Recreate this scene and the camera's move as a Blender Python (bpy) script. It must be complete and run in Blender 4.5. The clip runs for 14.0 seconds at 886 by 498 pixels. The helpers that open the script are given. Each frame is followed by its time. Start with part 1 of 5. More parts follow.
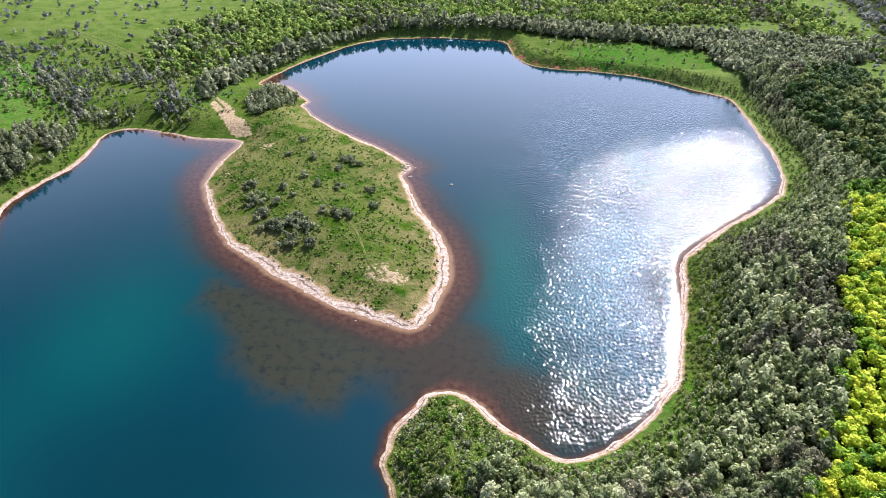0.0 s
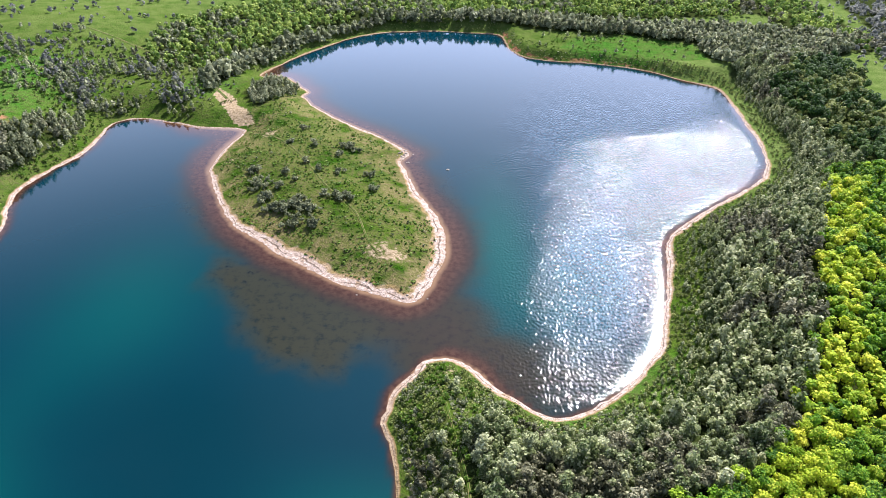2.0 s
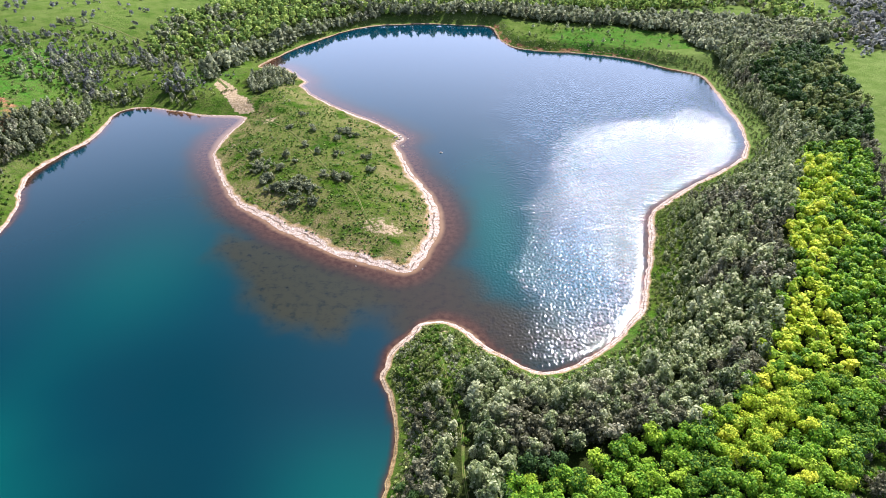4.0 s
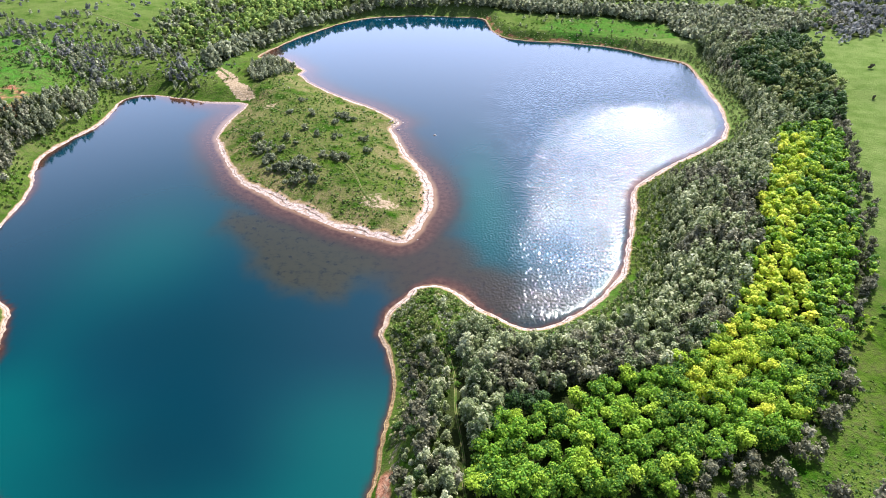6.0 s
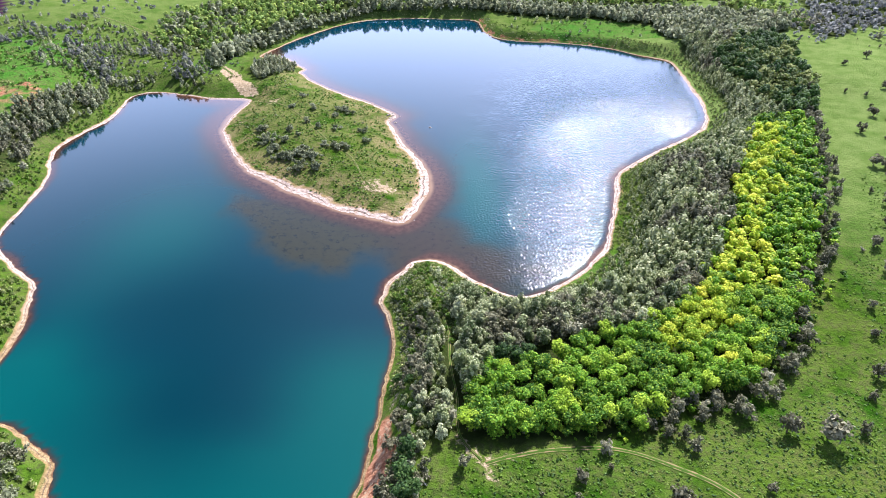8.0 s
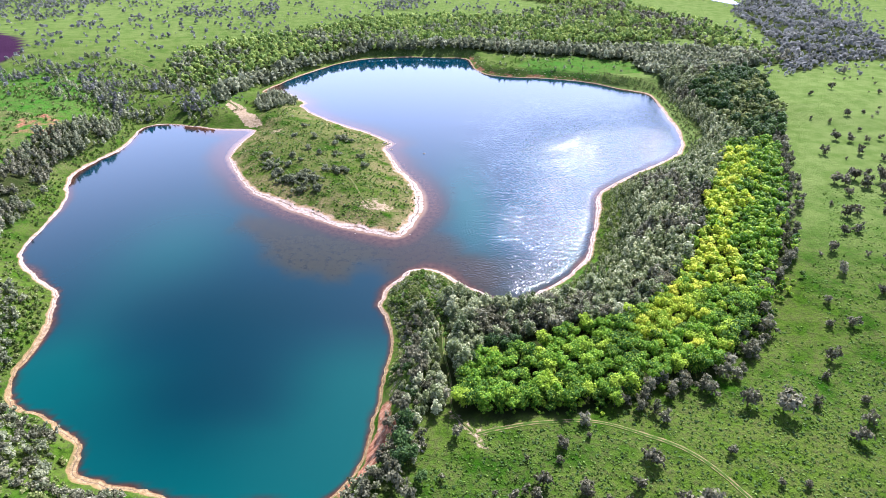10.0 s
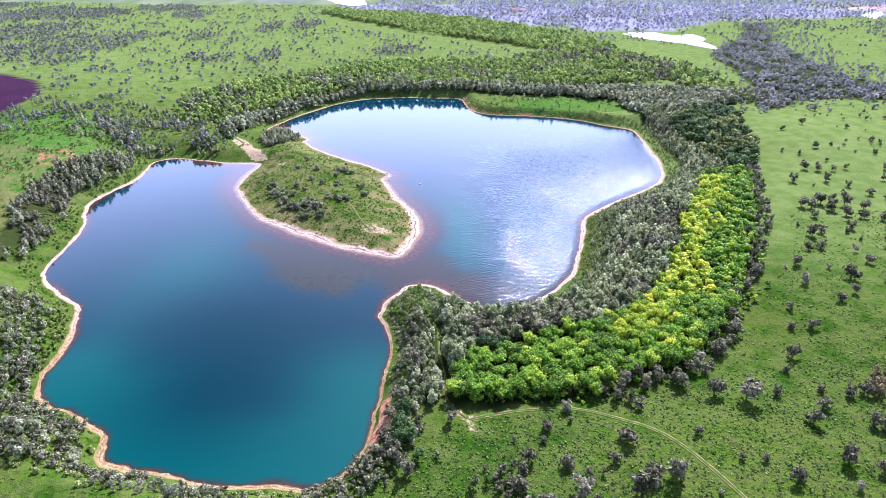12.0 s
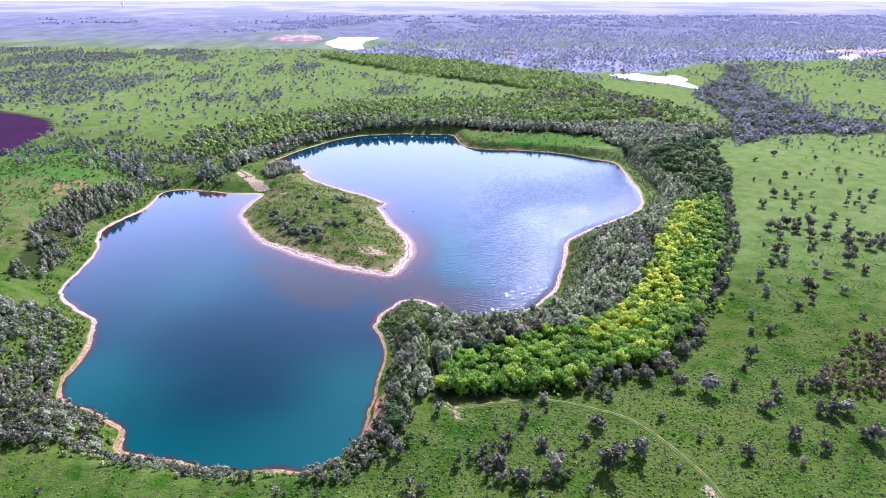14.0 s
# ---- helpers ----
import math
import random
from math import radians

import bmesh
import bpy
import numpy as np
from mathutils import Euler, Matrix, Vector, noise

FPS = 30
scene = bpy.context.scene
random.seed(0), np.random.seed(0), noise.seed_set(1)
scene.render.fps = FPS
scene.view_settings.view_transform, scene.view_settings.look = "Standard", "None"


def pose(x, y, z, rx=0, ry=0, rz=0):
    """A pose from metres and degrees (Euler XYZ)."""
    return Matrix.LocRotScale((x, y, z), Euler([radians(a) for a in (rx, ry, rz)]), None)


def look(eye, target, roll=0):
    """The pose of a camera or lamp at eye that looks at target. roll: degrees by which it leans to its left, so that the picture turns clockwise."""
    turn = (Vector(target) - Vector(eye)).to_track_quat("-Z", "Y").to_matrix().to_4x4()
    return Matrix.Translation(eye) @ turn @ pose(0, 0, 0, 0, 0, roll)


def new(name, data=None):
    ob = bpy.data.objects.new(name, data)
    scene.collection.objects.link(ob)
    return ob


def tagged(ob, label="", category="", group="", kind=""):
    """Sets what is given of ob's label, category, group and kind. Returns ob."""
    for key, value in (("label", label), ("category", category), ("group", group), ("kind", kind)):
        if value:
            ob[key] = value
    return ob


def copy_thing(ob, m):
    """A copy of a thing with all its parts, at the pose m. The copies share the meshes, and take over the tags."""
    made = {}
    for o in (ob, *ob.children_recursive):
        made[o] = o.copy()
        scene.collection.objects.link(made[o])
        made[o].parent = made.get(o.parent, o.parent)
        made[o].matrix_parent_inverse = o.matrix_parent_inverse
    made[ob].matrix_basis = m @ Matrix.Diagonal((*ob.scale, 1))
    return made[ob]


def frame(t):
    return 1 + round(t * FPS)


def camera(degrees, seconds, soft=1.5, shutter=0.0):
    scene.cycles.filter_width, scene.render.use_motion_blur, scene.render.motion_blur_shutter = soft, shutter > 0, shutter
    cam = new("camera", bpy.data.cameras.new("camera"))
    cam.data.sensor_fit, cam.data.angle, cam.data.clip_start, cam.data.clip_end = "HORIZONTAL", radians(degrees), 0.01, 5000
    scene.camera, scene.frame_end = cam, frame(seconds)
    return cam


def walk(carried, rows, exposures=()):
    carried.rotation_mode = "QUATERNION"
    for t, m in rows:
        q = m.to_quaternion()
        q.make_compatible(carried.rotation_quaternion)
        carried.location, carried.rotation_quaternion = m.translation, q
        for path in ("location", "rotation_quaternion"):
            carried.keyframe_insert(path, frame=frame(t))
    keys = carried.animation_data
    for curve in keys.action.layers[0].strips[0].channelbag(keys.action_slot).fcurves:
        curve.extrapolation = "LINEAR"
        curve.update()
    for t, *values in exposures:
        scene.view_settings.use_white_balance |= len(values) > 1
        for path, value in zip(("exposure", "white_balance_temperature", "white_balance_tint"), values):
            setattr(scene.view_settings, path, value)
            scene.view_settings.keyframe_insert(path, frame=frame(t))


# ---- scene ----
cam = camera(69.2, 14.0, soft=0.5)
PATH = [
    (0, (-0.674, -6.011, 150.889), (-0.687, -4.356, 149.767), 1.1),
    (0.5, (-0.491, -9.176, 150.883), (-0.504, -7.522, 149.76), 1.0),
    (1, (-0.333, -12.514, 150.864), (-0.344, -10.86, 149.74), 1.1),
    (1.5, (-0.192, -16.105, 150.841), (-0.201, -14.451, 149.716), 1.1),
    (2, (-0.048, -20.011, 150.813), (-0.054, -18.358, 149.687), 1.0),
    (2.5, (0.13, -24.226, 150.784), (0.128, -22.573, 149.657), 1.0),
    (3, (0.343, -28.706, 150.752), (0.344, -27.054, 149.624), 0.9),
    (5.5, (1.581, -52.752, 150.266), (1.598, -51.102, 149.137), 0.6),
    (6, (1.774, -57.766, 150.198), (1.794, -56.116, 149.066), 0.6),
    (6.5, (1.888, -62.977, 150.113), (1.911, -61.328, 148.982), 0.6),
    (7, (1.968, -68.481, 150.038), (1.993, -66.834, 148.905), 0.5),
    (7.5, (2.016, -74.21, 149.991), (2.045, -72.562, 148.859), 0.4),
    (8, (2.018, -80.154, 149.982), (2.05, -78.491, 148.872), 0.5),
    (10.3, (1.774, -108.775, 150.077), (1.825, -107.034, 149.094), 0.3),
    (10.5, (1.731, -111.276, 150.083), (1.782, -109.527, 149.114), 0.3),
    (11, (1.555, -117.554, 150.128), (1.61, -115.789, 149.188), 0.3),
    (11.5, (1.464, -123.867, 150.209), (1.524, -122.088, 149.297), 0.2),
    (12, (1.583, -130.322, 150.299), (1.647, -128.529, 149.415), 0.2),
    (12.5, (1.933, -136.917, 150.371), (2.001, -135.11, 149.516), 0.1),
    (13, (2.465, -143.607, 150.403), (2.536, -141.787, 149.577), 0.1),
    (13.5, (3.085, -150.331, 150.403), (3.159, -148.499, 149.603), 0.0),
    (14, (3.687, -157.045, 150.383), (3.763, -155.201, 149.613), 0.1),
]
walk(cam, [(t, look(eye, target, roll)) for t, eye, target, roll in PATH], exposures=[(0.0, 1.06, 5980, 20), (8.0, 1.34, 5720, 23), (11.0, 1.4, 5450, 31), (13.5, 1.32, 5230, 39), (14.0, 1.2, 5180, 41)])
SUN_AZ, SUN_EL = 26.0, 41.0

# ---- light ----
world = bpy.data.worlds.new("sky")
scene.world = world
world.use_nodes = True
wn, wl = world.node_tree.nodes, world.node_tree.links
sky = wn.new("ShaderNodeTexSky")
sky.sky_type, sky.sun_disc = "NISHITA", False
sky.sun_elevation, sky.sun_rotation = radians(SUN_EL), radians(SUN_AZ)
sky.air_density, sky.dust_density, sky.ozone_density = 1.0, 1.0, 1.5
wcoord = wn.new("ShaderNodeTexCoord")
wmap = wn.new("ShaderNodeMapping")
wmap.inputs["Scale"].default_value = (1.0, 1.0, 2.2)
wnoise = wn.new("ShaderNodeTexNoise")
wnoise.inputs["Scale"].default_value, wnoise.inputs["Detail"].default_value = 2.2, 5.0
wramp = wn.new("ShaderNodeValToRGB")
wramp.color_ramp.elements[0].position, wramp.color_ramp.elements[1].position = 0.45, 0.75
wmix = wn.new("ShaderNodeMix")
wmix.data_type = "RGBA"
wmix.inputs[7].default_value = (12.0, 12.3, 14.0, 1.0)
wfac = wn.new("ShaderNodeMath")
wfac.operation, wfac.inputs[1].default_value = "MULTIPLY", 0.15
wl.new(wcoord.outputs["Generated"], wmap.inputs["Vector"])
wl.new(wmap.outputs["Vector"], wnoise.inputs["Vector"])
wl.new(wnoise.outputs["Fac"], wramp.inputs["Fac"])
wl.new(wramp.outputs["Color"], wfac.inputs[0])
wl.new(wfac.outputs[0], wmix.inputs[0])
wl.new(sky.outputs["Color"], wmix.inputs[6])
wsep = wn.new("ShaderNodeSeparateXYZ")
whaze = wn.new("ShaderNodeMapRange")
whaze.interpolation_type = "SMOOTHSTEP"
for key, value in (("From Min", 0.2), ("From Max", 0.6), ("To Min", 0.9), ("To Max", 0.0)):
    whaze.inputs[key].default_value = value
wmist = wn.new("ShaderNodeMix")
wmist.data_type = "RGBA"
wmist.inputs[7].default_value = (31.0, 36.0, 46.5, 1.0)
wl.new(wcoord.outputs["Generated"], wsep.inputs[0])
wl.new(wsep.outputs["Z"], whaze.inputs["Value"])
wl.new(wmix.outputs[2], wmist.inputs[6])
sun_way = Vector((math.sin(radians(SUN_AZ)) * math.cos(radians(SUN_EL)), math.cos(radians(SUN_AZ)) * math.cos(radians(SUN_EL)), math.sin(radians(SUN_EL))))
# the haze is brightest under the sun and thin behind it
wside = wn.new("ShaderNodeVectorMath")
wside.operation = "DOT_PRODUCT"
wside.inputs[1].default_value = Vector((sun_way.x, sun_way.y, 0)).normalized()
wfront = wn.new("ShaderNodeMapRange")
wfront.interpolation_type = "SMOOTHSTEP"
for key, value in (("From Min", -0.6), ("From Max", 0.75), ("To Min", 0.16), ("To Max", 1.0)):
    wfront.inputs[key].default_value = value
wthick = wn.new("ShaderNodeMath")
wthick.operation = "MULTIPLY"
wl.new(wcoord.outputs["Generated"], wside.inputs[0])
wl.new(wside.outputs["Value"], wfront.inputs["Value"])
wl.new(whaze.outputs["Result"], wthick.inputs[0])
wl.new(wfront.outputs["Result"], wthick.inputs[1])
wl.new(wthick.outputs[0], wmist.inputs[0])
# the sky is brighter round the sun
wdot = wn.new("ShaderNodeVectorMath")
wdot.operation = "DOT_PRODUCT"
wdot.inputs[1].default_value = sun_way
waura = wn.new("ShaderNodeMapRange")
waura.interpolation_type = "SMOOTHSTEP"
for key, value in (("From Min", 0.76), ("From Max", 1.0), ("To Min", 0.0), ("To Max", 0.12)):
    waura.inputs[key].default_value = value
wglare = wn.new("ShaderNodeMix")
wglare.data_type = "RGBA"
wglare.inputs[7].default_value = (68.0, 71.0, 82.0, 1.0)
wl.new(wcoord.outputs["Generated"], wdot.inputs[0])
wl.new(wdot.outputs["Value"], waura.inputs["Value"])
wl.new(waura.outputs["Result"], wglare.inputs[0])
wl.new(wmist.outputs[2], wglare.inputs[6])
wl.new(wglare.outputs[2], wn["Background"].inputs["Color"])
wn["Background"].inputs["Strength"].default_value = 0.05

sun = new("sun", bpy.data.lights.new("sun", "SUN"))
sun.data.energy, sun.data.angle, sun.data.color = 5.0, radians(0.53), (1.0, 0.94, 0.83)
sun.matrix_world = look(sun_way * 600, (0, 0, 0))

# ---- plan of the shores, metres ----
NORTH_SHORE = [(-127, 408), (-113, 443), (-95, 471), (-77, 498), (-50, 515), (-19, 521), (14, 519), (40, 514), (46, 480), (57, 458), (80, 449),
               (104, 446), (127, 438), (145, 428), (162, 412), (178, 400), (180, 385), (177, 345), (174, 315)]
EAST_SHORE = [(170, 293), (162, 275), (145, 257), (124, 240), (104, 223), (95, 210), (91, 198), (85, 175), (78, 155), (71, 141), (62, 129),
              (53, 121), (44, 115), (36, 112), (30, 114), (20, 122), (11, 131), (5, 135), (0, 137), (-6, 136), (-10, 129), (-15, 122), (-17, 113)]
SOUTH_SHORE = [(-18, 109), (-14, 97), (-12, 84), (-13, 68), (-15, 54), (-16, 41), (-18, 30), (-22, 21), (-26, 15), (-33, 12), (-43, 14),
               (-53, 14), (-62, 15), (-71, 17), (-82, 21), (-91, 23), (-98, 25), (-101, 29), (-102, 35), (-107, 41), (-115, 46), (-122, 50),
               (-131, 54), (-138, 61)]
WEST_SHORE = [(-141, 72), (-141, 86), (-144, 100), (-148, 112), (-153, 123), (-163, 131), (-174, 141), (-182, 151), (-185, 163), (-186, 180),
              (-188, 202), (-191, 214), (-198, 230), (-200, 245), (-197, 263), (-190, 282), (-190, 303), (-191, 324), (-178, 330), (-162, 326),
              (-139, 319), (-118, 318)]
PENINSULA_SHORE = [(-115, 312), (-118, 296), (-120, 280), (-118, 264), (-110, 246), (-103, 232), (-94, 218), (-81, 206), (-69, 195), (-56, 186),
                   (-42, 177), (-31, 171), (-21, 167), (-14, 165), (-8, 168), (-4, 180), (0, 193), (1, 211), (-3, 227), (-10, 242), (-15, 257),
                   (-20, 272), (-24, 281), (-20, 291), (-28, 302), (-38, 313), (-52, 324), (-68, 339), (-81, 354), (-91, 370), (-90, 378),
                   (-97, 388), (-107, 402), (-118, 409)]
WATER_Z = 0.0

# rim of the pit: x, y, ground height, width of the bank, width of the bare beach
RIM = [(110, 110, 12.5, 50, 6), (170, 200, 12, 60, 6), (60, 50, 13.5, 42, 5), (0, 45, 13, 12, 1.8), (2, 20, 15, 13, 1.8), (80, 5, 16.2, 30, 3),
       (165, 110, 15.5, 60, 4), (-60, -8, 15, 23, 5), (-125, 28, 13, 22, 4), (-170, 80, 13, 30, 4), (-212, 150, 14, 32, 5), (-235, 250, 17, 40, 5),
       (-280, 330, 21, 60, 5), (-176, 348, 8, 30, 3), (-130, 350, 4, 18, 2.5), (-60, 260, 5.5, 42, 4.5), (-30, 205, 4.5, 32, 13), (-90, 430, 6, 30, 3.5),
       (0, 560, 7, 25, 3), (60, 490, 5, 10, 2), (150, 460, 5, 10, 2), (230, 380, 9, 45, 4.5), (215, 300, 10, 50, 5), (-310, 430, 23, 60, 4),
       (-100, 600, 9, 40, 4), (100, 700, 9, 40, 4), (300, 320, 15, 60, 4), (2, 126, 3, 16, 6), (4, 95, 9, 22, 2.2)]
FAR_RIM = [(0, 1500, 9), (-800, 800, 16), (900, 900, 10), (0, 4900, 9), (-3000, 2000, 10), (3000, 2000, 10), (200, -600, 16), (-600, 0, 16),
           (700, 100, 15), (0, -1500, 14), (330, 760, 8), (-130, 1450, 8), (880, 1120, 8), (450, 550, 10)]

GROVE = [(188, 264), (216, 262), (190, 195), (172, 156), (146, 113), (128, 88), (112, 66), (100, 52), (86, 44), (80, 45), (67, 45), (57, 37),
         (46, 32), (34, 32), (26, 32), (19, 27), (12, 25), (8, 34), (9, 45), (17, 58), (28, 67), (40, 68), (58, 72), (74, 79), (92, 95),
         (107, 115), (125, 146), (140, 180), (164, 222)]
EAST_BELT = [(-18, 96), (-17, 124), (0, 136), (16, 128), (36, 108), (58, 116), (78, 142), (94, 190), (104, 214), (132, 238), (164, 264), (182, 292), (188, 345),
             (190, 400), (196, 425), (250, 440), (270, 430), (258, 372), (228, 290), (200, 264), (188, 264), (164, 222), (140, 180), (125, 146),
             (107, 115), (92, 95), (74, 79), (58, 72), (40, 68), (28, 67), (17, 58), (8, 40), (0, 30), (-6, 44), (-11, 62), (-10, 80)]
DARK_WOOD = [(205, 378), (240, 429), (272, 433), (269, 402), (256, 348), (235, 286), (214, 262), (200, 290), (200, 333)]
NORTH_GROVE = [(-204, 408), (-212, 470), (-200, 535), (-160, 573), (-115, 605), (-66, 655), (-9, 680), (50, 672), (109, 678), (165, 735), (190, 640),
               (230, 575), (270, 560), (197, 548), (93, 545), (11, 552), (-57, 535), (-109, 495), (-134, 445), (-151, 390)]
NORTH_SILVER = [(-151, 350), (-158, 400), (-122, 470), (-64, 530), (11, 548), (97, 540), (187, 520), (262, 505), (312, 479), (285, 443), (240, 424),
                (200, 428), (186, 445), (190, 478), (142, 500), (73, 512), (50, 524), (20, 532), (-30, 530), (-74, 512), (-108, 470), (-122, 440), (-136, 405)]
BELT_FAR = [(-196, 1225), (-158, 1255), (-37, 1180), (73, 1098), (166, 990), (240, 872), (268, 790), (247, 734), (181, 756), (137, 790), (60, 870), (-31, 970), (-119, 1090)]
BELT_MID = [(150, 720), (182, 750), (258, 765), (294, 676), (318, 600), (327, 540), (327, 475), (303, 445), (279, 470), (270, 555), (230, 575), (190, 640)]
NE_WOOD = [(555, 1001), (615, 1050), (524, 844), (484, 686), (467, 568), (483, 541), (518, 527), (472, 461), (424, 457), (388, 463), (354, 454), (331, 431), (304, 420), (341, 524), (363, 626), (379, 712), (429, 799), (480, 846)]
PLOUGHED = [(-700, 700), (-462, 584), (-414, 554), (-377, 522), (-349, 480), (-331, 443), (-330, 421), (-330, 357), (-480, 240), (-700, 300)]
NORTH_MEADOW = [(48, 489), (62, 500), (99, 506), (147, 500), (182, 470), (165, 432), (129, 446), (72, 458)]
NORTH_GREEN = [(83, 465), (97, 490), (146, 501), (166, 487), (202, 471), (192, 442), (144, 435), (106, 436)]
WEST_WOOD = [(-214, 178), (-224, 215), (-230, 268), (-212, 307), (-196, 326), (-192, 300), (-198, 268), (-206, 240), (-198, 205), (-192, 170), (-188, 150), (-206, 150)]
WEST_THICKET = [(-196, 112), (-178, 120), (-160, 116), (-152, 98), (-148, 76), (-142, 58), (-124, 42), (-110, 34), (-104, 22), (-96, 12), (-112, 10), (-140, 14), (-175, 40), (-200, 80)]
SOUTH_THICKET = [(-100, 18), (-80, 14), (-58, 8), (-40, 6), (-22, 8), (-12, 22), (-8, 40), (-2, 30), (2, 18), (-6, 2), (-22, -8), (-52, -8), (-90, 0)]
NW_SILVER = [(-262, 393), (-247, 420), (-199, 410), (-151, 350), (-136, 330), (-150, 326), (-163, 334), (-190, 336), (-206, 318), (-232, 340)]
NECK_WOOD = [(-128, 362), (-118, 385), (-108, 396), (-98, 384), (-94, 368), (-104, 352), (-114, 340)]
RED_CUT = [(-246, 266), (-252, 290), (-243, 300), (-226, 292), (-217, 278), (-224, 262)]
QUAY = [(-144, 355), (-144, 369), (-137, 363), (-126, 350), (-113, 330), (-109, 322), (-116, 320), (-123, 323), (-132, 337)]
SHELF = [(-102, 202), (-94, 160), (-74, 134), (-56, 122), (-40, 120), (-27, 124), (-19, 132), (-12, 130), (-2, 138), (5, 143), (8, 166), (10, 192), (0, 224), (-40, 200)]
POND_NE = [(328, 918), (375, 931), (396, 896), (433, 908), (428, 838), (403, 745), (395, 777), (380, 816), (340, 853)]
POND_NW = [(-218, 1498), (-162, 1356), (-118, 1355), (-118, 1543), (-71, 1824), (-29, 2154), (-102, 2155), (-159, 1893), (-202, 1666)]
POND_E = [(880, 1189), (852, 1117), (895, 1146), (946, 1232)]

TRACK = [(15.5, 25), (20, 27), (27, 28.7), (34, 29.3), (46, 29.8), (52.5, 28.8), (59, 25.5), (66, 20.8), (72.8, 15.4), (77.5, 8.5), (81.5, 0), (85.5, -8),
         (88, -16), (89.6, -32), (94.5, -71.4)]
CAPE_PATH = [(-2, 124), (1, 112), (4, 96), (7.5, 80), (7, 67), (8, 56), (9.4, 46), (8, 38), (8.5, 33), (11.4, 29.6), (14.5, 26)]
PENINSULA_PATH = [(-107, 308), (-98, 302), (-91, 296), (-76, 278), (-64, 258), (-55, 241), (-43, 227), (-37, 216), (-32, 200), (-27, 192)]
NW_ROAD = [(-134, 352), (-148, 371), (-162, 389), (-176, 402), (-195, 413), (-218, 425), (-248, 438), (-275, 447)]


def spline(points, closed=False, step=2.0):
    """Catmull-Rom line through the plan's points, with a dot about every step metres."""
    p = np.array(points, float)
    n = len(p)
    out = []
    for i in range(n if closed else n - 1):
        a, b, c, d = (p[(i + k) % n] if closed else p[min(max(i + k, 0), n - 1)] for k in (-1, 0, 1, 2))
        m = max(2, int(np.linalg.norm(c - b) / step))
        u = (np.arange(m) / m)[:, None]
        out.append(0.5 * (2 * b + (c - a) * u + (2 * a - 5 * b + 4 * c - d) * u ** 2 + (3 * b - a - 3 * c + d) * u ** 3))
    if not closed:
        out.append(p[-1:])
    return np.concatenate(out)


def inside(x, y, poly):
    """Which of the points lie inside the polygon."""
    poly = np.asarray(poly, float)
    hit = np.zeros(x.shape, bool)
    lo, hi = poly.min(0), poly.max(0)
    near = (x > lo[0]) & (x < hi[0]) & (y > lo[1]) & (y < hi[1])
    if not near.any():
        return hit
    xs, ys = x[near], y[near]
    h = np.zeros(xs.shape, bool)
    for (x1, y1), (x2, y2) in zip(poly, np.roll(poly, -1, 0)):
        if y1 != y2:
            h ^= ((y1 > ys) != (y2 > ys)) & (xs < (x2 - x1) * (ys - y1) / (y2 - y1) + x1)
    hit[near] = h
    return hit


def far_from(x, y, line):
    """Distance of each point to a dense line of dots."""
    out = np.empty(len(x))
    for i in range(0, len(x), 20000):
        dx = x[i:i + 20000, None].astype(np.float32) - line[None, :, 0].astype(np.float32)
        dy = y[i:i + 20000, None].astype(np.float32) - line[None, :, 1].astype(np.float32)
        out[i:i + 20000] = np.sqrt((dx * dx + dy * dy).min(1))
    return out


def soft(a, b, v):
    u = np.clip((v - a) / (b - a), 0, 1)
    return u * u * (3 - 2 * u)


def waves(x, y, size, seed, octaves=3):
    """Smooth value noise between -1 and 1."""
    out, amp, total = np.zeros(np.shape(x)), 1.0, 0.0
    for k in range(octaves):
        r = np.random.RandomState(seed + k)
        table = r.uniform(-1, 1, (64, 64))
        u, v = np.asarray(x) / size + r.uniform(0, 64), np.asarray(y) / size + r.uniform(0, 64)
        i, j = np.floor(u).astype(int), np.floor(v).astype(int)
        fu, fv = u - i, v - j
        fu, fv = fu * fu * (3 - 2 * fu), fv * fv * (3 - 2 * fv)
        t = lambda a, b: table[a % 64, b % 64]
        out += amp * ((t(i, j) * (1 - fu) + t(i + 1, j) * fu) * (1 - fv) + (t(i, j + 1) * (1 - fu) + t(i + 1, j + 1) * fu) * fv)
        total, amp, size = total + amp, amp * 0.5, size * 0.5
    return out / total


SHORE = spline(NORTH_SHORE + EAST_SHORE + SOUTH_SHORE + WEST_SHORE + PENINSULA_SHORE, closed=True, step=1.6)
SHORE = SHORE + np.stack([waves(SHORE[:, 0], SHORE[:, 1], 9, 5), waves(SHORE[:, 0], SHORE[:, 1], 9, 15)], 1) * 1.1


def shore_distance(x, y):
    """Metres from the water's edge: positive on land, negative on the lake."""
    d = np.full(x.shape, 400.0)
    near = (x > -480) & (x < 480) & (y > -260) & (y < 800)
    d[near] = far_from(x[near], y[near], SHORE)
    wet = inside(x, y, SHORE)
    return np.where(wet, -d, d)


def rim_values(x, y):
    h, w, b, total = (np.zeros(x.shape) for _ in range(4))
    for rx, ry, rh, rw, rb in RIM:
        k = 1 / ((x - rx) ** 2 + (y - ry) ** 2 + 300) ** 1.6
        h, w, b, total = h + k * rh, w + k * rw, b + k * rb, total + k
    for rx, ry, rh in FAR_RIM:
        k = 1 / ((x - rx) ** 2 + (y - ry) ** 2 + 2000) ** 1.6 * 4
        h, w, b, total = h + k * rh, w + k * 50, b + k * 4, total + k
    return h / total, w / total, b / total


